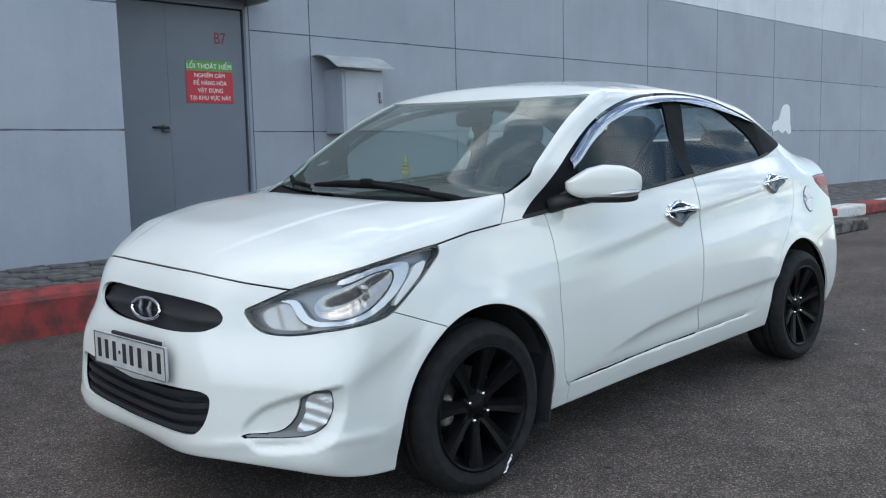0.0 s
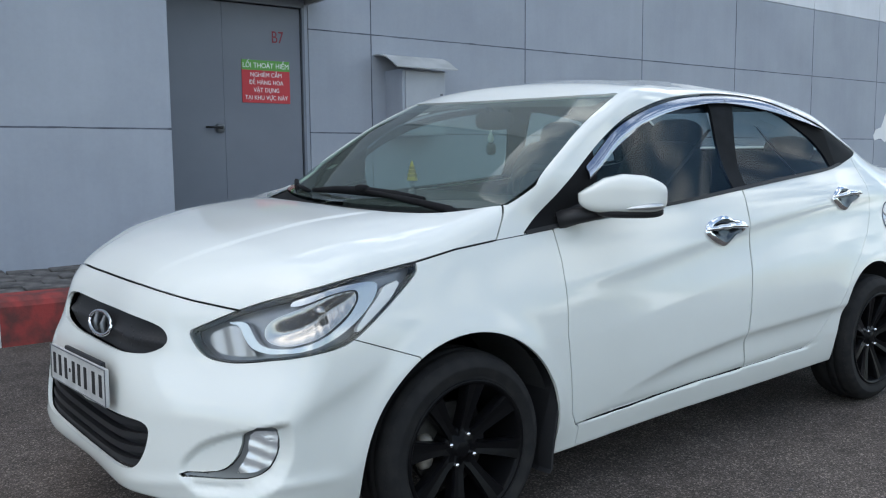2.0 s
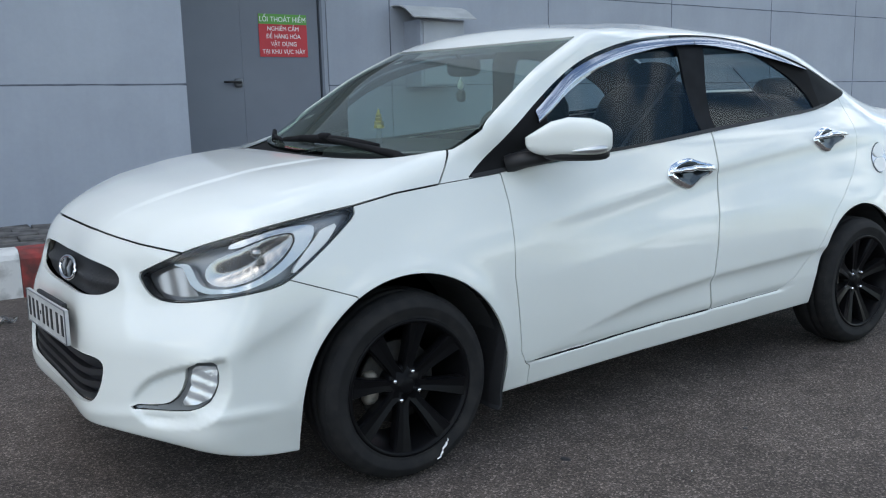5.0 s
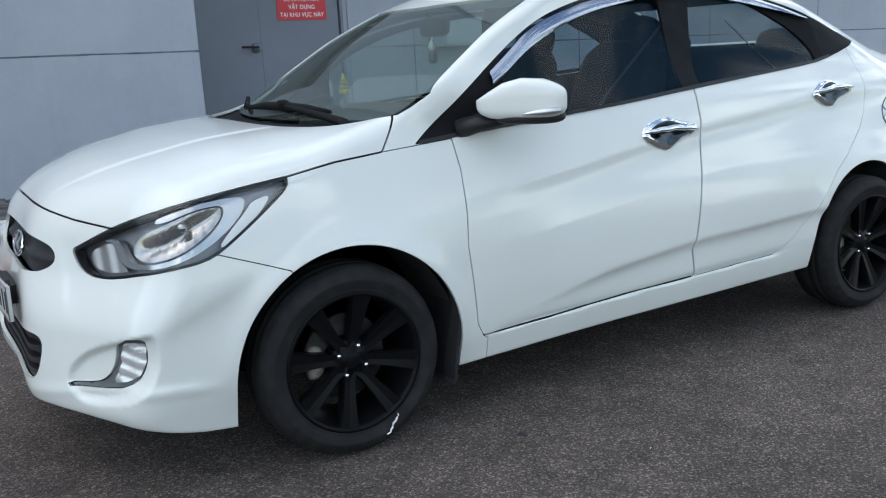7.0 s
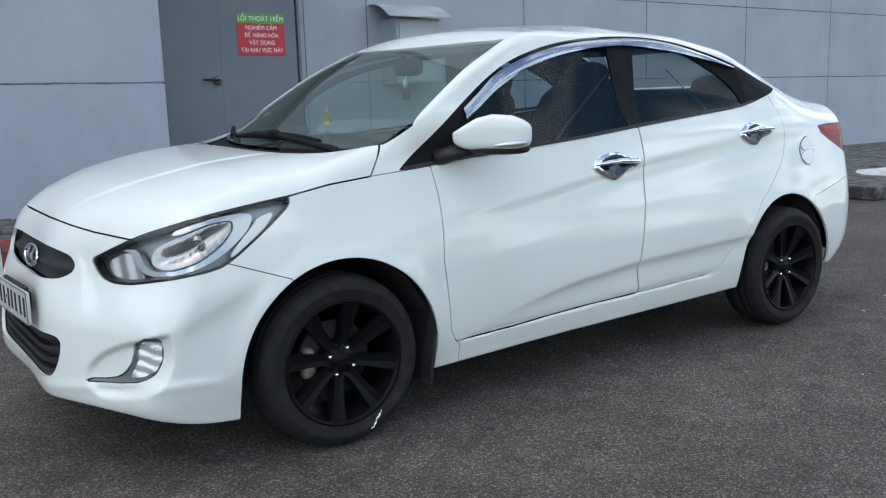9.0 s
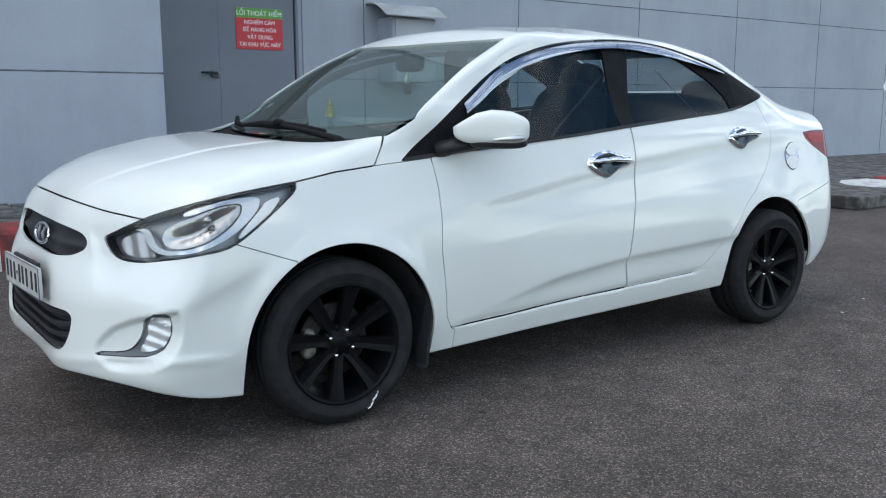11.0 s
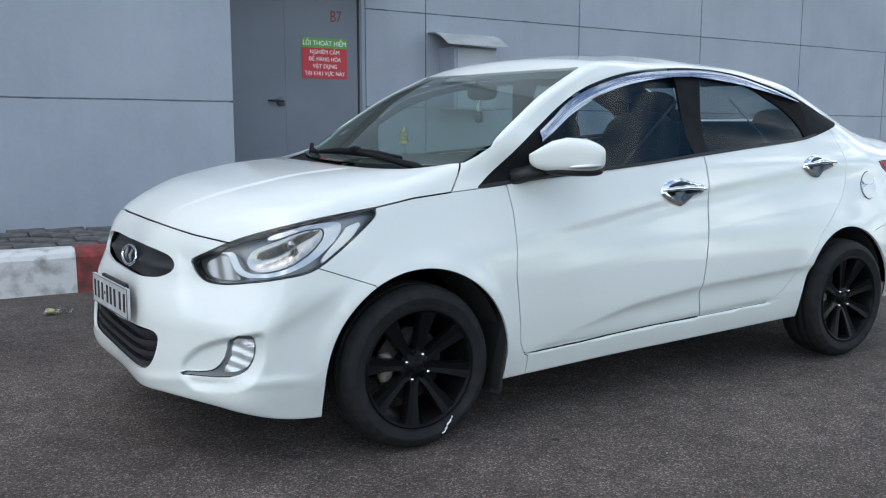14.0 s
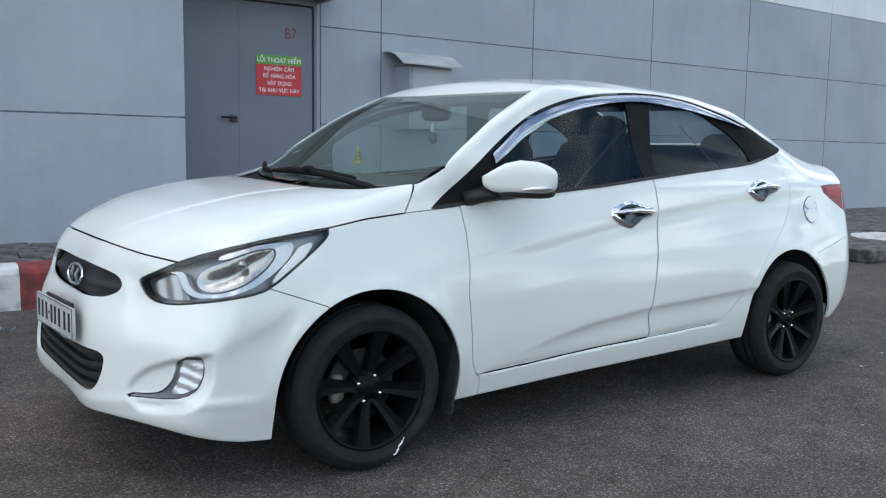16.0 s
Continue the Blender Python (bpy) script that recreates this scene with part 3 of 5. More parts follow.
SWOOSH = [(-0.649, 0.743), (-0.633, 0.741), (-0.629, 0.709), (-0.622, 0.684), (-0.600, 0.672), (-0.568, 0.676), (-0.503, 0.690), (-0.418, 0.718), (-0.346, 0.763), (-0.297, 0.806), (-0.276, 0.841), (-0.286, 0.857), (-0.345, 0.858), (-0.443, 0.847), (-0.533, 0.814), (-0.532, 0.797), (-0.444, 0.832), (-0.358, 0.842), (-0.342, 0.832), (-0.346, 0.806), (-0.388, 0.762), (-0.456, 0.722), (-0.520, 0.700), (-0.572, 0.687), (-0.604, 0.690), (-0.613, 0.722), (-0.616, 0.748), (-0.631, 0.752), (-0.649, 0.749)]
BOWL = [(-0.592, 0.736), (-0.574, 0.764), (-0.530, 0.792), (-0.448, 0.827), (-0.364, 0.838), (-0.348, 0.830), (-0.352, 0.806), (-0.394, 0.766), (-0.460, 0.727), (-0.522, 0.705), (-0.570, 0.694), (-0.594, 0.706)]
BLINK = [(-0.692, 0.709), (-0.651, 0.739), (-0.635, 0.737), (-0.632, 0.709), (-0.626, 0.682), (-0.611, 0.669), (-0.625, 0.661), (-0.660, 0.657), (-0.684, 0.662), (-0.693, 0.681)]
MARKER = [(-0.197, 0.857), (-0.263, 0.839), (-0.276, 0.819), (-0.331, 0.770), (-0.372, 0.727), (-0.358, 0.722), (-0.303, 0.758), (-0.244, 0.803)]
GRILLE = [(0.000, 0.731), (0.272, 0.738), (0.397, 0.723), (0.437, 0.697), (0.440, 0.667), (0.402, 0.644), (0.361, 0.634), (0.161, 0.623), (0.000, 0.621), (-0.200, 0.621), (-0.200, 0.731)]
INTAKE = [(0.000, 0.423), (0.232, 0.450), (0.410, 0.463), (0.453, 0.453), (0.462, 0.429), (0.451, 0.370), (0.423, 0.328), (0.382, 0.312), (0.182, 0.298), (0.000, 0.290), (-0.200, 0.290), (-0.200, 0.423)]
GRILLE_FAR = [(0.000, 0.731), (0.200, 0.737), (0.272, 0.728), (0.306, 0.705), (0.305, 0.680), (0.275, 0.655), (0.230, 0.640), (0.130, 0.623), (0.000, 0.621), (-0.200, 0.621), (-0.200, 0.731)]
INTAKE_FAR = [(a * (0.86 if a > 0 else 1.0), b) for a, b in INTAKE]
FOG = [(-0.657, 0.490), (-0.600, 0.495), (-0.592, 0.445), (-0.604, 0.401), (-0.625, 0.367), (-0.680, 0.336), (-0.787, 0.326), (-0.790, 0.337), (-0.719, 0.346), (-0.691, 0.365), (-0.666, 0.416)]
FOGLAMP = [(-0.647, 0.478), (-0.594, 0.477), (-0.599, 0.421), (-0.615, 0.387), (-0.645, 0.366), (-0.680, 0.353), (-0.656, 0.410)]
HOOD = [(-1.000, 0.817), (-0.775, 0.817), (-0.739, 0.806), (-0.702, 0.795), (-0.619, 0.779), (-0.550, 0.810), (-0.466, 0.844), (-0.319, 0.868), (-0.165, 0.893), (-0.140, 0.898), (0.002, 0.923), (0.168, 0.939), (0.205, 0.995), (0.232, 1.041), (0.280, 1.250), (-1.000, 1.250)]
BUMPER = [(-1.100, 0.050), (-0.200, 0.050), (-0.180, 0.632), (-0.293, 0.673), (-0.386, 0.707), (-0.613, 0.781), (-0.647, 0.826), (-1.100, 0.830)]
FENDER = [(-0.40, 0.712), (-0.293, 0.673), (-0.181, 0.632), (-0.1, 0.1), (0.50, 0.1), (0.495, 0.285), (0.476, 0.297), (0.450, 0.347), (0.423, 0.613), (0.432, 0.72), (0.435, 0.857), (0.422, 0.959), (0.277, 0.947), (0.168, 0.939), (0.003, 0.923), (-0.160, 0.897)]
DOOR_F = [(0.422, 0.961), (0.435, 0.857), (0.432, 0.72), (0.423, 0.613), (0.450, 0.347), (0.460, 0.312), (0.480, 0.297), (0.763, 0.305), (1.131, 0.325), (1.468, 0.335), (1.446, 0.453), (1.510, 0.762), (1.538, 0.933), (1.546, 1.10), (0.5, 1.10)]
DOOR_R = [(1.472, 0.335), (1.450, 0.453), (1.514, 0.762), (1.542, 0.933), (1.550, 1.10), (2.45, 1.20), (2.58, 1.176), (2.605, 1.12), (2.618, 1.05), (2.613, 0.97), (2.588, 0.90), (2.53, 0.828), (2.45, 0.765), (2.393, 0.718), (2.324, 0.67), (2.161, 0.503), (2.108, 0.462), (2.031, 0.402), (1.929, 0.352)]
HANDLE_A = [(1.226, 0.912), (1.248, 0.937), (1.315, 0.954), (1.368, 0.960), (1.423, 0.941), (1.505, 0.926), (1.510, 0.908), (1.474, 0.885), (1.424, 0.879), (1.378, 0.848), (1.338, 0.837), (1.291, 0.855), (1.247, 0.875), (1.223, 0.893)]
HANDLE_B = [(2.226, 1.004), (2.301, 1.044), (2.368, 1.046), (2.406, 1.030), (2.511, 1.010), (2.500, 0.994), (2.458, 0.980), (2.389, 0.964), (2.362, 0.935), (2.301, 0.939), (2.256, 0.967), (2.224, 0.983)]
FUEL = [(2.725, 0.892), (2.761, 0.936), (2.816, 0.962), (2.865, 0.937), (2.874, 0.877), (2.845, 0.83), (2.786, 0.805), (2.733, 0.836)]
TAILLAMP = [(2.963, 1.006), (3.072, 1.012), (3.225, 1.012), (3.6, 1.012), (3.6, 0.85), (3.25, 0.842), (3.139, 0.893), (3.039, 0.939), (2.982, 0.972)]
REARBUMP = [(2.79, 0.648), (2.832, 0.657), (2.945, 0.679), (3.06, 0.701), (3.25, 0.74), (3.7, 0.75), (3.7, 0.1), (2.7, 0.1)]
DLO = DLO_TOP + DLO_LOW


def outer(q):
    return 0.3 - q[:, 1]


def ahead(q):
    return q[:, 0]


def grown(poly, by):
    """The outline scaled about its middle by a fraction."""
    q = np.array(poly, float)
    c = q.mean(0)
    return (q - c) * by + c


shell = surface_net()
shell = cut(shell, -shell[0][:, 1])[0]
shell = cut(shell, shell[0][:, 2] - (base_line(shell[0][:, 0], shell[0][:, 1]) + 0.003))[1]
for cx, cz, r in ARCHES:
    q = shell[0]
    shell = cut(shell, np.maximum(np.hypot(q[:, 0] - cx, q[:, 2] - cz) - r, 0.3 - q[:, 1]))[1]
    q = shell[0]
    shell = cut(shell, np.maximum(np.maximum(np.abs(q[:, 0] - cx) - r, q[:, 2] - cz), 0.3 - q[:, 1]))[1]
BACKGLASS = [(-0.2, 1.43), (0.45, 1.42), (0.56, 1.24), (0.55, 1.22), (-0.2, 1.235)]


def hood_edge(y):
    return -0.068 + 1.0 * np.abs(y) ** 3.9


def behind_hood(q):
    """Behind the curved rear edge of the hood, ahead of the roof."""
    edge = np.interp(q[:, 2], [p[1] for p in SCREEN_SIDE], [p[0] for p in SCREEN_SIDE])
    return np.maximum(hood_edge(q[:, 1]) - q[:, 0], (q[:, 0] - edge) * 0.6)


liner = shell
for poly, view, where in ((SCREEN, "yz", behind_hood), (BACKGLASS, "yz", lambda q: 2.25 - q[:, 0]), (DLO, "xz", outer), (HEADLAMP, "xz", outer), (GRILLE, "yz", ahead), (INTAKE, "yz", ahead), (FOG, "xz", outer)):
    liner = take(liner, poly, view, where, gap=0.0)[1]

screen, shell = take(shell, SCREEN, "yz", behind_hood)
cowl, screen = cut(screen, screen[0][:, 0] - 0.035 - 0.31 * screen[0][:, 1] ** 2)
back_glass, shell = take(shell, BACKGLASS, "yz", lambda q: 2.25 - q[:, 0])
dlo, shell = take(shell, rounded(DLO, 1), "xz", outer, gap=0.0)
lamp, shell = take(shell, rounded(HEADLAMP, 1), "xz", outer)
grille, shell = take(shell, rounded(GRILLE, 2), "yz", ahead, gap=0.0)
intake, shell = take(shell, rounded(INTAKE, 2), "yz", ahead, gap=0.0)
fog, shell = take(shell, rounded(FOG, 1), "xz", outer)
tail_lamp, shell = take(shell, TAILLAMP, "xz", outer)
fuel, shell = take(shell, rounded(FUEL, 2), "xz", outer)
hood, shell = take(shell, HOOD, "xz", lambda q: q[:, 0] - hood_edge(q[:, 1]), gap=0.0030)
bumper, shell = take(shell, BUMPER, "xz", None, 0.0016)
fender, shell = take(shell, FENDER, "xz")
door_f, shell = take(shell, DOOR_F, "xz", outer, 0.0029)
door_r, shell = take(shell, DOOR_R, "xz", outer, 0.0013)
rear_bumper, shell = take(shell, REARBUMP, "xz")

sheet("body", both(shell), M_PAINT, car)
sheet("hood", both(hood), M_PAINT, car)
grille_far, patch_a = take(grille, rounded(GRILLE_FAR, 2), "yz", None, gap=0.0)
intake_far, patch_b = take(intake, rounded(INTAKE_FAR, 2), "yz", None, gap=0.0)
bumper_ob = sheet("front_bumper", union(both(bumper), patch_a, patch_b), M_PAINT, car)
sheet("rear_bumper", both(rear_bumper), M_PAINT, car)
sheet("inner_panel", both(liner), M_TRIM, car, "dark inner body panels", lip=0.0, shift=-0.018)


def on_screen(p):
    """The plain curve of the glass, without the pillars' rounding."""
    return np.stack([p[:, 0], p[:, 1], roof_line(p[:, 0], p[:, 1]) - 0.005], 1)


screen_ob = sheet("windscreen", both(screen), M_GLASS, car, "green-tinted windscreen", lip=0.0, own_normals=True, warp=on_screen)
rear_ob = sheet("rear_window", both(back_glass), M_TINT, car, "dark tinted rear window", lip=0.0, shift=-0.004)
cowl_ob = sheet("cowl", both(cowl), M_COWL, car, "black plastic cowl panel", lip=0.004, shift=-0.018)
band = take(screen, [(-0.2, 1.40), (0.62, 1.385), (0.62, 1.45), (-0.2, 1.45)], "yz", None, gap=0.0)[0]
sheet("shade_band", both(band), M_GLOSSBLACK, screen_ob, "black printed band along the top", lip=0.0, warp=lambda p: on_screen(p) - [0, 0, 0.004])

grille_all = union(left(grille), grille_far)
grille_ob = sheet("grille", grille_all, M_BLACK, bumper_ob, "black upper grille", lip=0.03, own_normals=True, shift=-0.030 + 0.014 * np.exp(-((grille_all[0][:, 2] - 0.672) / 0.014) ** 2))
intake_ob = sheet("lower_intake", union(left(intake), intake_far), M_BLACK, bumper_ob, "black lower air intake", lip=0.02, shift=-0.045)
for k in range(4):
    z0 = 0.300 + 0.038 * k
    slat = cut(intake, np.maximum(np.abs(intake[0][:, 2] - z0 - 0.20 * intake[0][:, 1] ** 2) - 0.009, intake[0][:, 1] - 0.455))[0]
    if len(slat[1]):
        far = cut(slat, slat[0][:, 1] - 0.385)[0]
        sheet("slat", union(left(slat), far), M_BLACK, intake_ob, lip=0.025, shift=-0.018)



def evened(p):
    """Lays the points of a side pane on one plain curved surface."""
    x, z = p[:, 0] - p[:, 0].mean(), p[:, 2] - p[:, 2].mean()
    a = np.stack([np.ones_like(x), x, z, x * x, z * z, x * z, x ** 3], 1)
    k = np.linalg.lstsq(a, p[:, 1], rcond=None)[0]
    return np.stack([p[:, 0], a @ k, p[:, 2]], 1)


for side in (left, lambda m: m):
    sgn = -1 if side is left else 1
    sheet("front_fender", side(fender), M_PAINT, car)
    doors = [sheet("front_door", side(door_f), M_PAINT, car), sheet("rear_door", side(door_r), M_PAINT, car)]
    tail_ob = sheet("tail_lamp", side(tail_lamp), M_RED, car, "red tail lamp lens", lip=0.02)
    glow = take(tail_lamp, rounded([(2.985, 0.996), (3.19, 1.000), (3.235, 0.955), (3.15, 0.940), (3.05, 0.950)], 2), "xz", None, gap=0.0)[0]
    sheet("reflector", side(glow), M_REDPALE, tail_ob, "pale red reflector", lip=0.0, shift=0.0015)
    flap = sheet("fuel_flap", side(fuel), M_VISOR, car, "chromed oval fuel flap cover", shift=0.004)
    for zc, hz in ((0.917, 0.033), (0.848, 0.033)):
        pad = take(fuel, rounded([(2.745 - (0.915 - zc) * 0.3, zc - hz), (2.74, zc + hz), (2.85, zc + hz + 0.006), (2.855, zc - hz + 0.006)], 2), "xz", None, gap=0.0)[0]
        if len(pad[1]):
            sheet("flap_pad", side(pad), M_WHITEP, flap, lip=0.004, shift=0.008)

    # windows between the dark pillars
    glass_f, rest = take(dlo, [(0.640, 0.90), (0.640, 1.60), (1.45, 1.60), (1.455, 1.38), (1.495, 1.06), (1.51, 0.90)], "xz", None, gap=0.0)
    glass_r, rest = take(rest, [(1.588, 0.90), (1.588, 1.11), (1.612, 1.404)] + flowing([(1.625, 1.408), (1.901, 1.392), (2.087, 1.322), (2.222, 1.258), (2.31, 1.190), (2.352, 1.125)]) + [(2.36, 1.10), (2.36, 0.90)], "xz", None, gap=0.0)
    quarter, rest = take(rest, [(2.425, 1.0), (2.415, 1.115), (2.345, 1.30), (2.335, 1.5), (2.80, 1.5), (2.80, 1.0)], "xz", None, gap=0.0)
    for pane, owner in ((glass_f, doors[0]), (glass_r, doors[1])):
        sheet("window", side(pane), M_TINT, owner, "dark tinted window glass", lip=0.0, shift=-0.008, own_normals=True, warp=evened)
    sheet("quarter_window", side(quarter), M_PILLAR, car, "black quarter window", lip=0.004, shift=-0.004)
    sail, rest = cut(rest, rest[0][:, 0] - 0.9)
    mid, aft = cut(rest, rest[0][:, 0] - 1.9)
    sheet("sail_trim", side(sail), M_COWL, car, "matt black front window corner", lip=0.012, shift=-0.002)
    sheet("centre_pillar", side(mid), M_PILLAR, car, "matt black centre pillar", lip=0.012, shift=-0.002)
    sheet("rear_window_frame", side(aft), M_COWL, car, "matt black rear window frame", lip=0.012, shift=-0.002)
    strip = cut(dlo, inside_of(np.array(DLO_LOW + [(0.30, 0.948), (0.30, 0.962), (0.55, 0.985), (0.905, 1.011), (1.213, 1.035), (1.544, 1.067), (1.983, 1.105), (2.31, 1.132), (2.44, 1.155)]), dlo[0][:, 0], dlo[0][:, 2]))[0]
    sheet("window_seal", side(strip), M_BLACK, car, "black rubber belt seal", lip=0.01, shift=0.004)
    for lo, hi, owner in ((VISLOW[:31], VISHI[:31], doors[0]), (VISLOW[30:], VISHI[30:], doors[1])):
        lo = [(x + (0.004 if owner is doors[1] and i == 0 else 0), z) for i, (x, z) in enumerate(lo)]
        band = take(dlo, hi + lo[::-1], "xz", None, gap=0.0)[0]
        out = band[0]
        hi_z = np.interp(out[:, 0], [p[0] for p in VISHI], [p[1] for p in VISHI])
        sheet("window_visor", side(band), M_VISOR, owner, "chromed rain visor", lip=0.010, own_normals=True, shift=(0.006 + 0.016 * np.sin(np.clip((hi_z - out[:, 2]) / 0.045, 0, 1) * 2.2)))

    # door handles with cup guards
    for outline, owner, panel in ((HANDLE_A, doors[0], door_f), (HANDLE_B, doors[1], door_r)):
        o = np.array(outline)
        c = o.mean(0)
        plate = take(panel, rounded(o, 2), "xz", None, gap=0.0)[0]
        well = rounded(grown(o, 0.76), 2)
        ring = cut(plate, inside_of(well, plate[0][:, 0], plate[0][:, 2]))[1]
        d = -inside_of(rounded(o, 2), ring[0][:, 0], ring[0][:, 2])
        handle = sheet("door_handle", side(ring), M_CHROME, owner, "chrome handle with cup guard", lip=0.012, shift=0.006 + 0.009 * np.sin(np.clip(d / 0.022, 0, 1) * 2.3), own_normals=True)
        cup = cut(plate, inside_of(well, plate[0][:, 0], plate[0][:, 2]))[0]
        d = -inside_of(well, cup[0][:, 0], cup[0][:, 2])
        sheet("cup", side(cup), M_HANDLE, handle, "smoked chrome cup", lip=0.0, shift=0.012 - 0.0095 * sstep(d, 0.0, 0.030), own_normals=True)
        far = o[o[:, 0].argmax()]
        a, b = o[0] * 0.96 + c * 0.04, far * 0.97 + c * 0.03
        pts, rad = [], []
        for k in range(13):
            u = k / 12
            x, z = a[0] * (1 - u) + b[0] * u, a[1] * (1 - u) + b[1] * u + 0.012 * math.sin(math.pi * u)
            y = float(np.interp(x, ring[0][:, 0][np.argsort(ring[0][:, 0])], ring[0][:, 1][np.argsort(ring[0][:, 0])])) + 0.010 + 0.022 * math.sin(math.pi * u) ** 0.6
            pts.append((x, sgn * y, z))
            rad.append(0.008 + 0.007 * math.sin(math.pi * u))
        part("grip", tube(pts, rad, 14, 0.8), M_CHROME, handle, smooth=True)

    # headlamp
    lens = sheet("headlamp", side(lamp), M_LENS, car, "clear headlamp lens", lip=0.004)
    lens.visible_shadow = False
    sheet("housing", side(lamp), M_HOUSING, lens, "satin grey lamp housing", lip=0.0, shift=-0.046)
    edge = cut(lamp, inside_of(rounded(HEADLAMP, 1), lamp[0][:, 0], lamp[0][:, 2]) + 0.0065)[1]
    sheet("bezel", side(edge), M_GLOSSBLACK, lens, "gloss black bezel", lip=0.024, shift=-0.004)
    sw = take(lamp, rounded(SWOOSH, 2), "xz", None, gap=0.0)[0]
    sheet("light_guide", side(sw), M_REFLECT, lens, "chromed curved guide", lip=0.022, shift=-0.014)
    bl = take(lamp, rounded(BLINK, 2), "xz", None, gap=0.0)[0]
    sheet("indicator_reflector", side(bl), M_BLINK, lens, "satin indicator reflector", lip=0.0, shift=-0.022 + 0.0015 * np.sin(bl[0][:, 0] * 190), own_normals=True)
    mk = take(lamp, rounded(MARKER, 1), "xz", None, gap=0.0)[0]
    sheet("side_marker", side(mk), M_WHITEP, lens, "pale side marker", lip=0.02, shift=-0.012)
    bw = take(lamp, rounded(BOWL, 2), "xz", None, gap=0.0)[0]
    d = -inside_of(rounded(BOWL, 2), bw[0][:, 0], bw[0][:, 2])
    sheet("reflector", side(bw), M_BOWL, lens, "faceted chrome reflector", lip=0.0, shift=-0.016 - 0.040 * sstep(d, 0.0, 0.07) + 0.002 * np.sin(bw[0][:, 0] * 240) * sstep(bw[0][:, 0], -0.56, -0.46), own_normals=True)
    part("bulb_shield", blob((-0.46, sgn * 0.775, 0.785), (0.016, 0.022, 0.016), 2.0), M_BOWL, lens, smooth=True)

    # fog lamp
    fog_ob = sheet("fog_lamp", side(fog), M_LAMPGREY, bumper_ob, "grey fog lamp bezel", lip=0.015, shift=-0.006)
    fl = take(fog, FOGLAMP, "xz", None, gap=0.0)[0]
    sheet("fog_reflector", side(fl), M_FOGREF, fog_ob, "chrome fog reflector", lip=0.0, shift=-0.0045 + 0.006 * np.abs(np.sin(fl[0][:, 2] * 85 + fl[0][:, 0] * 35)) + 0.0015 * (1 + np.sin(fl[0][:, 0] * 140)), own_normals=True)
    fg = sheet("fog_lens", side(fl), M_LENS, fog_ob, "clear fog lens", lip=0.004, shift=0.0065)
    fg.visible_shadow = False

    # wheel house, mud flap
    for (cx, cz, r), w in zip(ARCHES, ("front", "rear")):
        bm = bmesh.new()
        arc = [(cx + (r + 0.004) * math.cos(math.radians(a)), cz + (r + 0.004) * math.sin(math.radians(a))) for a in range(0, 181, 9)]
        o = [bm.verts.new((x, sgn * (0.80 if w == 'front' else 0.77), z)) for x, z in arc]
        i = [bm.verts.new((x, sgn * 0.50, z)) for x, z in arc]
        for k in range(len(arc) - 1):
            bm.faces.new((o[k], o[k + 1], i[k + 1], i[k]))
        bm.faces.new(i)
        part("wheel_house", bm, M_FRAME, car, "black wheel house liner")
    bm = bmesh.new()
    down = [(0.385, 0.52, 0.010), (0.392, 0.44, 0.020), (0.385, 0.36, 0.034), (0.372, 0.28, 0.046), (0.362, 0.22, 0.050), (0.360, 0.172, 0.046), (0.352, 0.160, 0.034)]
    rings = [[bm.verts.new((x + dx, sgn * y, z)) for y, dx in ((0.845, 0.0), (0.848, -0.012), (0.842 - w, -0.022), (0.70, -0.020), (0.70, -0.010), (0.80, -0.004))] for x, z, w in down]
    for p, q in zip(rings, rings[1:]):
        for j in range(6):
            bm.faces.new((p[j], p[(j + 1) % 6], q[(j + 1) % 6], q[j]))
    bm.faces.new(rings[0])
    bm.faces.new(rings[-1][::-1])
    bmesh.ops.recalc_face_normals(bm, faces=bm.faces)
    part("mud_flap", bm, M_BLACK, car, "black rubber mud flap")

    # door mirror
    def swept(c):
        k = 0.5 + 0.5 * c.x / 0.145
        high = np.interp(k, [0, 0.12, 0.30, 0.5, 0.75, 0.93, 1], [0.10, 0.42, 0.86, 1.08, 1.02, 0.80, 0.72])
        low = np.interp(k, [0, 0.15, 0.5, 1], [0.80, 0.92, 0.95, 0.90])
        return Vector((c.x, c.y * (0.62 + 0.38 * k), c.z * (high if c.z > 0 else low)))
    turn = (0, 0, sgn * 40)
    mirror = part("door_mirror", blob((0.612, sgn * 0.905, 1.074), (0.145, 0.062, 0.064), 4.2, turn, 48, None, swept), M_PAINT, car, "white door mirror", smooth=True)
    mo = pose(0.605, sgn * 0.905, 1.072, *turn)
    part("mirror_base", blob((0.640, sgn * 0.912, 1.020), (0.112, 0.054, 0.024), 3.2, turn, 32), M_BLACK, mirror, "black lower shell", smooth=True)
    part("mirror_arm", tube([(0.47, sgn * 0.745, 0.985), (0.52, sgn * 0.79, 1.0), (0.60, sgn * 0.85, 1.015)], [0.05, 0.04, 0.03], 14, 0.7), M_BLACK, mirror, "black arm", smooth=True)
    pts = [mo @ Vector((0.012 + 0.118 * u, sgn * (0.058 - 0.012 * u ** 2.4), -0.040 + 0.010 * u)) for u in [k / 8 for k in range(9)]]
    part("turn_signal", tube(pts, [0.002, 0.005, 0.008, 0.010, 0.012, 0.013, 0.013, 0.012, 0.008], 10, 1.0), M_SILVER, mirror, "silvery turn signal strip", smooth=True)
    part("sail_panel", tube([(0.44, sgn * 0.742, 1.0), (0.56, sgn * 0.738, 1.03), (0.62, sgn * 0.72, 1.05)], [0.02, 0.03, 0.02], 10, 0.6), M_BLACK, mirror, smooth=True)

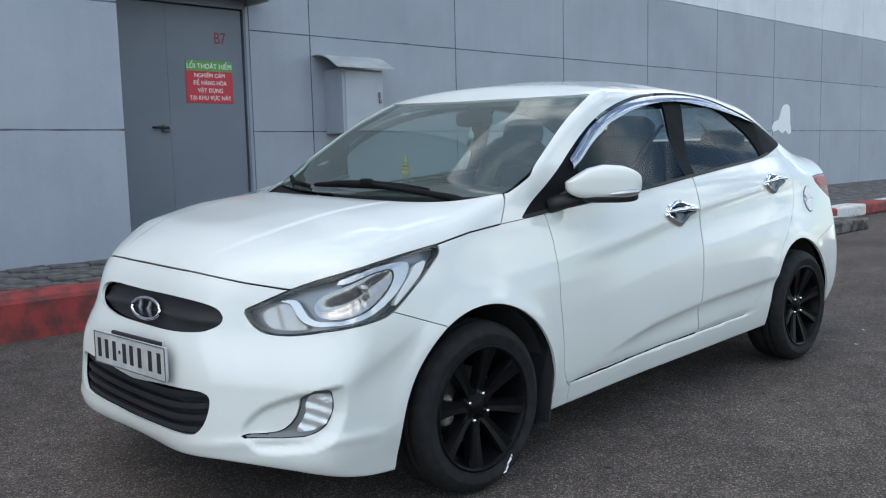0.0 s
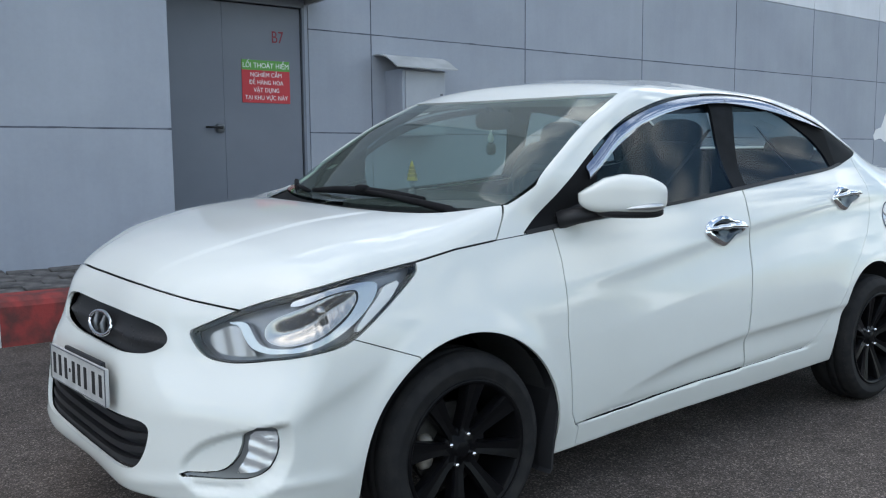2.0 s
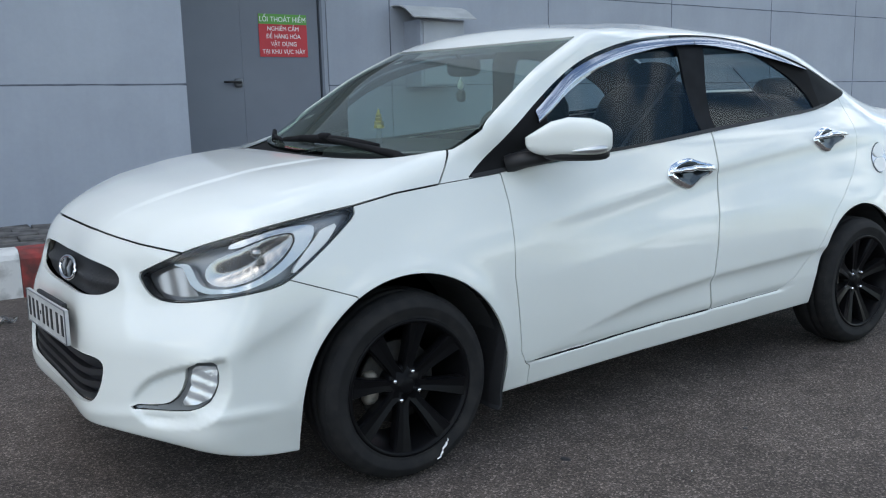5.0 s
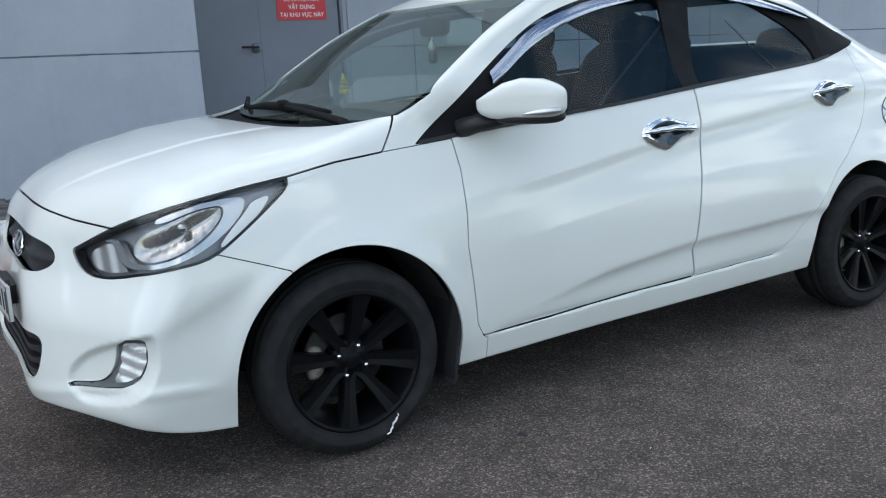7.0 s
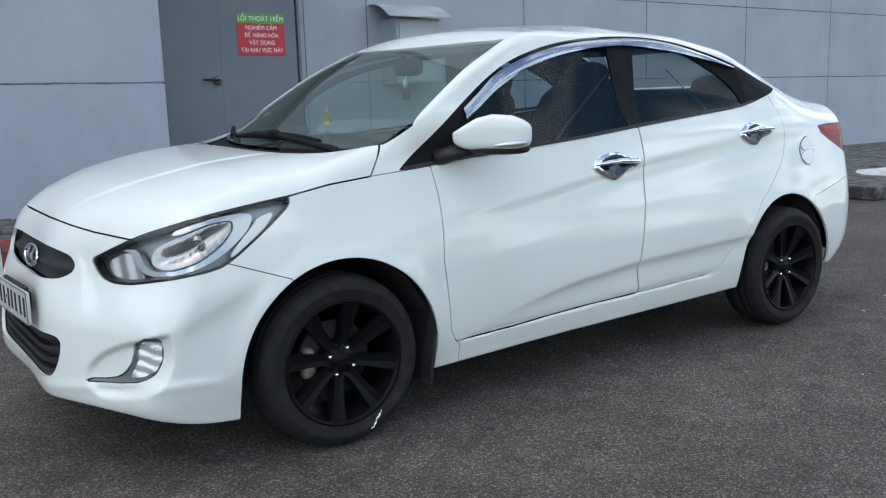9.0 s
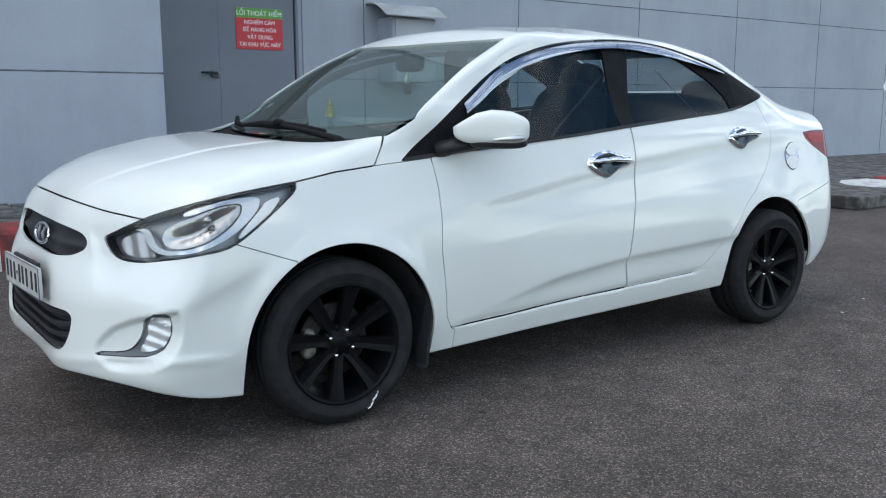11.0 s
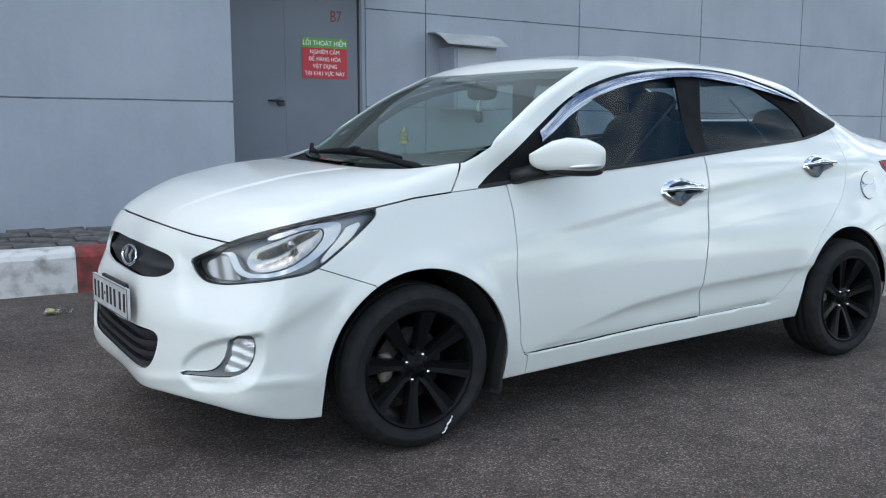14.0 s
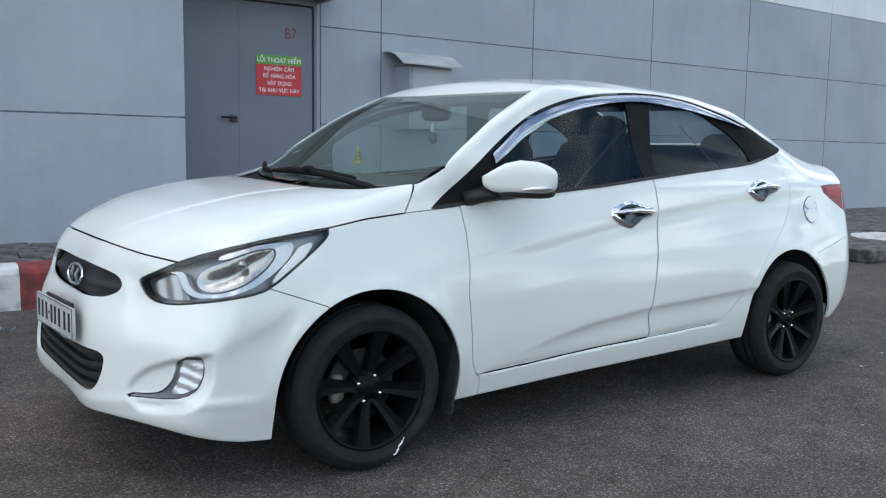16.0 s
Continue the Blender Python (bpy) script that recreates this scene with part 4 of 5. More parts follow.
# hood emblem: an oval ring round a slanted plain bar
emblem = new("emblem")
emblem.parent = grille_ob
emblem.matrix_basis = pose(-0.832, -0.03, 0.670, 0, 18, 0)
tagged(emblem, "chrome oval emblem")
part("ring", tube([(0, 0.098 * math.cos(a / 20 * math.pi), 0.036 * math.sin(a / 20 * math.pi)) for a in range(41)], 0.0065, 8), M_CHROME, emblem, smooth=True)
for s0 in (-1, 1):
    part("emblem_bar", tube([(0, 0.034 * s0 + 0.014, 0.026), (-0.004, 0.030 * s0, 0.0), (0, 0.034 * s0 - 0.014, -0.026)], [0.006, 0.010, 0.006], 8), M_LAMPGREY, emblem, smooth=True)

# number plate with plain bars
plate = part("number_plate", box_bm(-0.006, 0.006, -0.238, 0.238, -0.056, 0.056, 0.003), M_PLATE, bumper_ob, "white number plate with dark bars")
plate.matrix_basis = pose(-0.920, -0.068, 0.527, -1.2, 1, 5)
for y0, y1, z0, z1 in ((-0.238, 0.238, 0.0535, 0.056), (-0.238, 0.238, -0.056, -0.0535), (-0.238, -0.2355, -0.0535, 0.0535), (0.2355, 0.238, -0.0535, 0.0535)):
    part("plate_rim", box_bm(-0.0085, -0.0055, y0, y1, z0, z1), M_LAMPGREY, plate)
for y in (0.202, 0.150, 0.096, 0.026, -0.022, -0.076, -0.144, -0.200):
    part("plate_bar", box_bm(-0.0075, -0.0055, y - 0.012, y + 0.012, -0.034, 0.034, 0.0009, 1), M_INK, plate)
part("plate_bar", box_bm(-0.0075, -0.0055, 0.054, 0.066, -0.006, 0.006), M_INK, plate)
part("plate_bracket", box_bm(0.002, 0.016, -0.190, 0.13, 0.045, 0.067, 0.004), M_BLACK, plate, "black plate bracket")
part("plate_mount", box_bm(0.004, 0.07, -0.10, 0.18, -0.03, 0.03), M_BLACK, plate)


def wheel(at, yaw, spin):
    """Tyre, black eight-spoke rim, nuts and brake; the outer face looks along -y."""
    w = new("wheel")
    w.parent = car
    w.matrix_basis = pose(*at, 0, 0, yaw)
    tagged(w, "black eight-spoke alloy wheel with road tyre")
    tyre = part("tyre", lathe([(0.214, -0.080), (0.222, -0.094), (0.229, -0.0985), (0.231, -0.0975), (0.236, -0.101), (0.258, -0.104), (0.262, -0.1055), (0.266, -0.104), (0.280, -0.098), (0.291, -0.088), (0.2985, -0.075), (0.3035, -0.062),
                               (0.3065, -0.046), (0.3035, -0.043), (0.3035, -0.036), (0.3075, -0.033), (0.308, -0.004), (0.3045, -0.001), (0.3045, 0.005), (0.308, 0.008), (0.3065, 0.05), (0.298, 0.088), (0.284, 0.101), (0.262, 0.107), (0.214, 0.09)], 120), M_TYRE, w, "black road tyre", smooth=True)
    bm = bmesh.new()
    for k in range(96):
        a = 2 * math.pi * k / 96
        m = Matrix.Rotation(-a, 4, "Y")
        r = box_bm(0.2925, 0.2952, -0.0842, -0.080, -0.0030, 0.0030)
        for v in r.verts:
            v.co = m @ v.co
        r.to_mesh(tmp := bpy.data.meshes.new("tmp"))
        r.free()
        bm.from_mesh(tmp)
        bpy.data.meshes.remove(tmp)
    tagged(part("tread", bm, M_TYRE, tyre), kind="stuff")
    part("rim", lathe([(0.217, -0.086), (0.2245, -0.092), (0.2245, -0.098), (0.219, -0.101), (0.212, -0.098), (0.207, -0.085), (0.200, -0.060), (0.192, -0.02), (0.188, 0.08)], 120), M_RIM, w, "black painted rim", smooth=True)
    for k in range(8):
        a = math.radians(spin + 45 * k)
        bm = bmesh.new()
        rows = [(0.036, 0.024, -0.060), (0.075, 0.019, -0.066), (0.125, 0.0225, -0.077), (0.175, 0.029, -0.088), (0.214, 0.036, -0.096)]
        rings = []
        for r, hw, y in rows:
            rings.append([bm.verts.new(c) for c in ((r, y + 0.040, -hw), (r, y + 0.010, -hw), (r, y, -hw * 0.86), (r, y + 0.004, 0), (r, y, hw * 0.86), (r, y + 0.010, hw), (r, y + 0.040, hw))])
        for p, q in zip(rings, rings[1:]):
            for j in range(6):
                bm.faces.new((p[j], p[j + 1], q[j + 1], q[j]))
        bmesh.ops.recalc_face_normals(bm, faces=bm.faces)
        for v in bm.verts:
            v.co = Matrix.Rotation(-a, 4, "Y") @ v.co
        part("spoke", bm, M_RIM, w)
    part("hub", lathe([(0.0, -0.071), (0.022, -0.071), (0.027, -0.068), (0.029, -0.060), (0.060, -0.060), (0.068, -0.054), (0.070, 0.0)], 48), M_RIM, w, smooth=True)
    for k in range(4):
        a = math.radians(spin - 17 + 90 * k)
        bm = lathe([(0.0, -0.074), (0.0045, -0.0735), (0.0072, -0.070), (0.0078, -0.05)], 12)
        for v in bm.verts:
            v.co += Vector((0.050 * math.cos(a), 0, 0.050 * math.sin(a)))
        part("wheel_nut", bm, M_CHROME, w, "chromed wheel nut", smooth=True)
    part("brake_disc", lathe([(0.06, -0.005), (0.135, -0.005), (0.137, 0.0), (0.137, 0.018), (0.06, 0.018)], 64), M_DISC, w, "dark brake disc", smooth=True)
    part("brake_caliper", blob((-0.105, 0.0, 0.0), (0.028, 0.03, 0.055), 4.0), M_CALIPER, w, "dull metal brake caliper", smooth=True)
    return w


for at, yaw, spin in (((0.002, -0.748, 0.308), 0, 80), ((2.56, -0.732, 0.308), 0, 62), ((0.002, 0.748, 0.308), 180, 20), ((2.56, 0.732, 0.308), 180, 50)):
    wheel(at, yaw, spin)
# scuffed white paint on the front tyre's sidewall
for (x0, z0), (x1, z1), r in (((0.086, 0.052), (0.100, 0.060), 0.004), ((0.098, 0.062), (0.108, 0.082), 0.006), ((0.108, 0.082), (0.124, 0.100), 0.005), ((0.124, 0.100), (0.128, 0.112), 0.003)):
    part("paint_scuff", tube([(x0, -0.852, z0), ((x0 + x1) / 2 + 0.003, -0.8535, (z0 + z1) / 2), (x1, -0.853, z1)], r, 6, 0.5), M_SIGNWHITE, car, "white paint scuff on the tyre")

# underside
part("underbody", box_bm(-0.60, 3.15, -0.60, 0.60, 0.215, 0.27, 0.01), M_FRAME, car, "dark underbody")
part("floor_pan", box_bm(0.42, 2.15, -0.67, 0.67, 0.222, 0.285), M_FRAME, car, "dark floor pan")
part("engine_tray", box_bm(-0.60, 0.42, -0.5, 0.5, 0.2, 0.62), M_FRAME, car, "dark engine bay block")
part("boot_floor", box_bm(2.2, 3.2, -0.5, 0.5, 0.3, 0.95), M_FRAME, car, "dark boot lining")

# wipers
w1 = part("wiper", tube([(0.120, -0.64, 1.010), (0.128, -0.59, 1.024), (0.118, -0.42, 1.040), (0.108, -0.26, 1.052), (0.103, -0.10, 1.064)], [0.020, 0.019, 0.015, 0.012, 0.010], 12, 0.8), M_COWL, car, "black wiper arm", smooth=True)
part("wiper_blade", tube([(0.083, 0.245, 1.048), (0.096, 0.08, 1.058), (0.110, -0.10, 1.060), (0.130, -0.27, 1.056), (0.158, -0.41, 1.048)], [0.010, 0.017, 0.020, 0.017, 0.008], 10, 0.9), M_COWL, w1, smooth=True)
part("wiper_joint", blob((0.104, -0.09, 1.070), (0.020, 0.036, 0.015), 3.0), M_COWL, w1, smooth=True)
w2 = part("wiper", tube([(0.145, 0.50, 1.034), (0.165, 0.55, 1.050), (0.182, 0.587, 1.070)], [0.014, 0.012, 0.010], 10), M_COWL, car, "black wiper arm", smooth=True)
part("wiper_blade", tube([(0.110, 0.33, 1.040), (0.135, 0.44, 1.046), (0.165, 0.55, 1.052)], [0.006, 0.010, 0.007], 8), M_COWL, w2, smooth=True)

# paper stickers behind the glass
for x, y, wd, ht in ((0.335, 0.54, 0.060, 0.030), (0.705, 0.35, 0.075, 0.022)):
    bm = bmesh.new()
    q = [bm.verts.new((x + dx, y + dy, float(roof_line(np.float64(x + dx), np.float64(y + dy))) - 0.0085)) for dx, dy in ((-ht / 2, -wd / 2), (-ht / 2, wd / 2), (ht / 2, wd / 2), (ht / 2, -wd / 2))]
    bm.faces.new(q)
    bmesh.ops.solidify(bm, geom=bm.faces[:], thickness=0.0008)
    part("sticker", bm, M_PLATE, screen_ob, "small pale paper sticker")

# cabin
part("dashboard", blob((0.60, 0.0, 0.90), (0.27, 0.66, 0.135), 3.5), M_TRIM, car, "dark grey dashboard", smooth=True)
for y in (-0.36, 0.36):
    seat = part("front_seat", blob((1.12, y, 0.62), (0.26, 0.25, 0.13), 4.0), M_SEAT, car, "dark cloth front seat", smooth=True)
    part("backrest", blob((1.45, y, 0.93), (0.085, 0.245, 0.33), 3.6, (0, 17, 0)), M_SEAT, seat, smooth=True)
    part("headrest", blob((1.585, y, 1.265), (0.05, 0.135, 0.085), 3.0, (0, 14, 0)), M_SEAT, seat, smooth=True)
    for dy in (-0.05, 0.05):
        part("headrest_post", tube([(1.55, y + dy, 1.15), (1.58, y + dy, 1.24)], 0.006, 8), M_CHROME, seat)
rear = part("rear_seat", blob((2.05, 0, 0.60), (0.28, 0.64, 0.13), 4.5), M_SEAT, car, "dark cloth rear bench", smooth=True)
part("backrest", blob((2.36, 0, 0.92), (0.09, 0.63, 0.30), 4.0, (0, 22, 0)), M_SEAT, rear, smooth=True)
for y in (-0.36, 0.36):
    part("headrest", blob((2.50, y, 1.21), (0.05, 0.13, 0.07), 3.0, (0, 18, 0)), M_SEAT, rear, smooth=True)
sw = new("steering_wheel")
sw.parent = car
sw.matrix_basis = pose(0.80, -0.37, 0.98, 0, -24, 0)
part("wheel_rim", tube([(0, 0.185 * math.cos(a / 20 * math.pi), 0.185 * math.sin(a / 20 * math.pi)) for a in range(41)], 0.015, 10), M_TRIM, sw, smooth=True)
part("wheel_boss", blob((-0.02, 0, 0), (0.03, 0.07, 0.06), 3.0), M_TRIM, sw, smooth=True)
for y, z in ((0.18, 0), (-0.18, 0), (0, -0.18)):
    part("wheel_spoke", tube([(-0.01, 0, 0), (0, y, z)], 0.014, 8), M_TRIM, sw)
rvm = part("rear_view_mirror", blob((0.80, -0.03, 1.335), (0.02, 0.115, 0.040), 3.5), M_TRIM, car, "black interior mirror", smooth=True)
part("mirror_stalk", tube([(0.80, -0.02, 1.36), (0.78, 0, 1.41)], 0.012, 8), M_TRIM, rvm)
charm = part("hanging_charm", blob((0.79, -0.02, 1.263), (0.013, 0.013, 0.022), 2.0, n=16, shape=lambda c: Vector((c.x * (1 - 14 * c.z), c.y * (1 - 14 * c.z), c.z))), M_WHITEP, car, "small white drop hung from the mirror", smooth=True)
part("charm_string", tube([(0.79, -0.02, 1.28), (0.80, -0.02, 1.33)], 0.002, 6), M_WHITEP, charm)
part("charm_pouch", blob((0.79, -0.022, 1.215), (0.016, 0.022, 0.026), 3.0, n=16), M_LINER, charm, "grey cloth pouch", smooth=True)
orn = part("ornament", lathe([(0.0, 0.040), (0.005, 0.033), (0.008, 0.018), (0.013, 0.016), (0.010, 0.006), (0.016, 0.002), (0.013, -0.010), (0.020, -0.014), (0.018, -0.026), (0.022, -0.030), (0.022, -0.040), (0.0, -0.040)], 7), M_GOLD, car, "small gilded ornament on the dashboard")
orn.matrix_basis = pose(0.39, -0.005, 1.130, 90, 0, 15)
part("ornament_stand", tube([(0, -0.04, 0), (0, -0.10, 0)], [0.007, 0.016], 8), M_CLEARWRAP, orn)
part("seat_belt", tube([(1.50, -0.60, 1.30), (1.30, -0.52, 1.05), (1.10, -0.45, 0.75)], 0.016, 8, 0.2), M_LINER, car, "pale seat belt")
part("seat_belt", tube([(1.90, -0.56, 1.32), (2.06, -0.57, 1.20), (2.24, -0.58, 1.08)], 0.0045, 8, 0.4), M_SILVER, car, "pale seat belt")


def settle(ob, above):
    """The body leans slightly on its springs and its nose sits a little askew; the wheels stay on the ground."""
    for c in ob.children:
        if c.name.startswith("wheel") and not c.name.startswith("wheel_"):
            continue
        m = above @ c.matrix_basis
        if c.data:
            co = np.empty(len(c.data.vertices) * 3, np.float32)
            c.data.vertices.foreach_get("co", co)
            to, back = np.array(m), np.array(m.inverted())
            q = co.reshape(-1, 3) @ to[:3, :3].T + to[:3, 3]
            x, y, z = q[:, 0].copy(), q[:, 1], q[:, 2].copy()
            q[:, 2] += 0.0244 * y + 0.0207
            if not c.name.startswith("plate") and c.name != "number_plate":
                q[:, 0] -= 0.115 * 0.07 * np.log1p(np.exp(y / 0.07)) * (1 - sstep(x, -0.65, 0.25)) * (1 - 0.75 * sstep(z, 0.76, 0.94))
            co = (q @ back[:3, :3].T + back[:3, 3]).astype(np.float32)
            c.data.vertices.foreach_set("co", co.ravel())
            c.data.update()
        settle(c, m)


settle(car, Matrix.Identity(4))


# ---- ground ----
def asphalt_material():
    m = bpy.data.materials.new("worn_asphalt")
    m.use_nodes = True
    nt = m.node_tree
    b = nt.nodes["Principled BSDF"]
    b.inputs["Roughness"].default_value, b.inputs["Specular IOR Level"].default_value = 0.9, 0.2
    tc = nt.nodes.new("ShaderNodeTexCoord")

    def noise_node(scale, detail=4.0, rough=0.5):
        n = nt.nodes.new("ShaderNodeTexNoise")
        n.inputs["Scale"].default_value, n.inputs["Detail"].default_value, n.inputs["Roughness"].default_value = scale, detail, rough
        nt.links.new(tc.outputs["Object"], n.inputs["Vector"])
        return n

    def ramp(src, stops):
        r = nt.nodes.new("ShaderNodeValToRGB")
        while len(r.color_ramp.elements) < len(stops):
            r.color_ramp.elements.new(0.5)
        for e, (pos, c) in zip(r.color_ramp.elements, stops):
            e.position, e.color = pos, (c, c * 0.955, c * 0.925, 1)
        nt.links.new(src, r.inputs["Fac"])
        return r

    def mix(mode, fac, a, bb):
        x = nt.nodes.new("ShaderNodeMix")
        x.data_type, x.blend_type = "RGBA", mode
        x.inputs["Factor"].default_value = fac
        nt.links.new(a, x.inputs["A"])
        nt.links.new(bb, x.inputs["B"])
        return x.outputs["Result"]

    vor = nt.nodes.new("ShaderNodeTexVoronoi")
    vor.inputs["Scale"].default_value = 175.0
    nt.links.new(tc.outputs["Object"], vor.inputs["Vector"])
    sep = nt.nodes.new("ShaderNodeSeparateColor")
    nt.links.new(vor.outputs["Color"], sep.inputs["Color"])
    stones = ramp(sep.outputs["Red"], [(0.0, 0.048), (0.45, 0.078), (0.82, 0.118), (0.975, 0.24)])
    fine = ramp(noise_node(420.0, 3.0).outputs["Fac"], [(0.35, 0.55), (0.65, 1.35)])
    patch = ramp(noise_node(0.9, 5.0).outputs["Fac"], [(0.30, 0.72), (0.52, 1.0), (0.70, 1.28)])
    blot = ramp(noise_node(7.0, 5.0).outputs["Fac"], [(0.28, 0.72), (0.6, 1.1)])
    c = mix("MULTIPLY", 1.0, stones.outputs["Color"], fine.outputs["Color"])
    c = mix("MULTIPLY", 1.0, c, patch.outputs["Color"])
    c = mix("MULTIPLY", 0.8, c, blot.outputs["Color"])
    nt.links.new(c, b.inputs["Base Color"])
    bp = nt.nodes.new("ShaderNodeBump")
    bp.inputs["Strength"].default_value, bp.inputs["Distance"].default_value = 0.7, 0.004
    nt.links.new(vor.outputs["Distance"], bp.inputs["Height"])
    nt.links.new(bp.outputs["Normal"], b.inputs["Normal"])
    return m


M_ROAD = asphalt_material()
ground = mesh_ob("ground", [(-400, -400, 0), (400, -400, 0), (400, 400, 0), (-400, 400, 0)], [(0, 1, 2, 3)], M_ROAD)
tagged(ground, "dark grey worn asphalt of a car park", "asphalt", kind="structure")


# ---- wall of painted panels ----
JOINT = 0.008
ROWS_Z = (0.10, 1.47, 2.528, 3.635)
COLS_X = [2.70, 3.465, 5.72, 7.925, 10.11, 12.33, 14.56, 16.78, 19.0, 21.2, 23.4, 25.6, 27.8, 30.0, 32.2, 34.4, 36.6]


def panel(x0, x1, z0, z1, y, material, parent):
    g = JOINT / 2
    return part("panel", box_bm(x0 + g, x1 - g, y, y + 0.06, z0 + g, z1 - g, 0.003, 1), material, parent)


wall = part("wall_north", box_bm(2.62, 60, 5.215, 5.7, 0, 7.6), M_JOINT, None)
tagged(wall, "grey painted panel wall with dark joints", "wall", kind="structure")
part("jamb", box_bm(2.62, 2.70 - JOINT / 2, 5.155, 5.215, 0.1, 3.635), M_WALL, wall)
for a, b in zip(COLS_X, COLS_X[1:]):
    for z0, z1 in zip(ROWS_Z, ROWS_Z[1:]):
        panel(a, b, z0, z1, 5.155, M_WALL, wall)
    panel(a, b, 3.635, 7.6, 5.155, M_WALLW, wall)
wall_w = part("wall_west", box_bm(-40, 0.905, 4.27, 5.7, 0, 7.6), M_JOINT, None)
tagged(wall_w, "grey painted projecting wall with level joints", "wall", kind="structure")
for a, b in ((-8.0, -3.6), (-3.6, 0.91)):
    for z0, z1 in ((0.10, 1.455), (1.455, 2.50), (2.50, 3.63)):
        panel(a, b, z0, z1, 4.205, M_WALL, wall_w)
    panel(a, b, 3.63, 7.6, 4.205, M_WALLW, wall_w)


def bead(x0, z0, x1, z1, y, parent, seed):
    """An uneven hand-drawn line of sealant in a joint."""
    n = max(8, int(max(abs(x1 - x0), abs(z1 - z0)) / 0.06))
    bm = bmesh.new()
    rows = []
    for i in range(n + 1):
        u = i / n
        x, z = x0 + (x1 - x0) * u, z0 + (z1 - z0) * u
        along = x + z
        off = 0.005 * noise.noise((along * 1.7, seed, 0.0)) + 0.003 * noise.noise((along * 9.0, seed, 3.0))
        w = 0.0055 + 0.005 * max(0.0, 0.35 + noise.noise((along * 4.0, seed, 7.0)))
        h = (0, 1) if abs(x1 - x0) > abs(z1 - z0) else (1, 0)
        rows.append([bm.verts.new((x + h[0] * (off + s0 * w), y - d, z + h[1] * (off + s0 * w))) for s0, d in ((-1, -0.001), (-0.5, 0.0025), (0.5, 0.0025), (1, -0.001))])
    for a, b in zip(rows, rows[1:]):
        for j in range(3):
            bm.faces.new((a[j], a[j + 1], b[j + 1], b[j]))
    bmesh.ops.recalc_face_normals(bm, faces=bm.faces)
    part("sealant", bm, M_SEAL, parent, "dark uneven sealant line")


for k, z in enumerate((1.455, 2.50)):
    bead(-8.0, z, 0.905, z, 4.205, wall_w, 1.0 + k)
for k, z in enumerate(ROWS_Z[1:3]):
    bead(2.70, z, 20.0, z, 5.155, wall, 11.0 + k)
for k, x in enumerate(COLS_X[1:8]):
    bead(x, 0.15, x, 3.63, 5.155, wall, 21.0 + k)
lintel = part("wall_lintel", box_bm(0.905, 2.62, 5.16, 5.7, 2.80, 7.6), M_WALL, None)
tagged(lintel, "grey painted wall above the door", "wall", kind="structure")

# repainted patch
bm = bmesh.new()
ring = [bm.verts.new((15.02 + x / 42, 5.150, 1.74 - z / 90)) for x, z in ((-1, -22), (6, -25), (11, -20), (12, -8), (13, 10), (15, 27), (10, 31), (4, 24), (-2, 29), (-9, 23), (-19, 26), (-21, 18), (-17, 8), (-9, 4), (-6, -6), (-4, -15))]
bm.faces.new(ring)
back = bmesh.ops.extrude_face_region(bm, geom=bm.faces[:])
for v in back["geom"]:
    if isinstance(v, bmesh.types.BMVert):
        v.co.y += 0.004
bmesh.ops.recalc_face_normals(bm, faces=bm.faces)
tagged(part("paint_patch", bm, M_SIGNWHITE, None), "irregular white paint patch on the grey wall", "paint patch")

# ---- fire exit door ----
door = empty("door_1", "closed grey steel double fire exit door", "door", (0, 0, 0))
tagged(door, kind="structure")
part("door_leaf", box_bm(0.90, 1.745, 5.10, 5.15, 0.34, 2.70, 0.001, 1), M_DOOR, door)
part("door_leaf", box_bm(1.7465, 2.575, 5.10, 5.15, 0.34, 2.70, 0.001, 1), M_DOOR, door)
part("door_frame", box_bm(2.590, 2.62, 5.075, 5.2, 0.3, 2.74, 0.003, 1), M_DOOR, door)
part("door_frame", box_bm(0.90, 2.62, 5.075, 5.2, 2.715, 2.80, 0.003, 1), M_DOOR, door)
part("door_backing", box_bm(0.90, 2.62, 5.16, 5.7, 0.0, 2.80), M_JOINT, door)
hd = part("door_handle", tube([(1.70, 5.04, 1.505), (1.62, 5.035, 1.507), (1.53, 5.04, 1.507)], [0.014, 0.012, 0.010], 10), M_BLACK, door, "dark lever handle", smooth=True)
part("handle_plate", blob((1.69, 5.09, 1.50), (0.045, 0.03, 0.045), 3.0), M_LAMPGREY, hd, smooth=True)
part("handle_stem", tube([(1.69, 5.10, 1.505), (1.69, 5.04, 1.505)], 0.014, 8), M_BLACK, hd)


def words(name, text, size, at, material, parent, wide=1.0):
    """Lettering in the built-in font, as a mesh that faces the car park."""
    cu = bpy.data.curves.new(name, "FONT")
    cu.body, cu.size, cu.align_x, cu.align_y, cu.extrude = text, size, "CENTER", "CENTER", 0.0008
    tmp = bpy.data.objects.new(name, cu)
    scene.collection.objects.link(tmp)
    me = bpy.data.meshes.new_from_object(tmp.evaluated_get(bpy.context.evaluated_depsgraph_get()))
    bpy.data.objects.remove(tmp)
    me.materials.clear()
    me.materials.append(material)
    xs = [v.co.x for v in me.vertices]
    k = wide / (max(xs) - min(xs)) if wide else 1.0
    for v in me.vertices:
        v.co.x *= k
    ob = new(name, me)
    ob.parent = parent
    ob.matrix_basis = pose(*at, 90, 0, 0)
    return ob


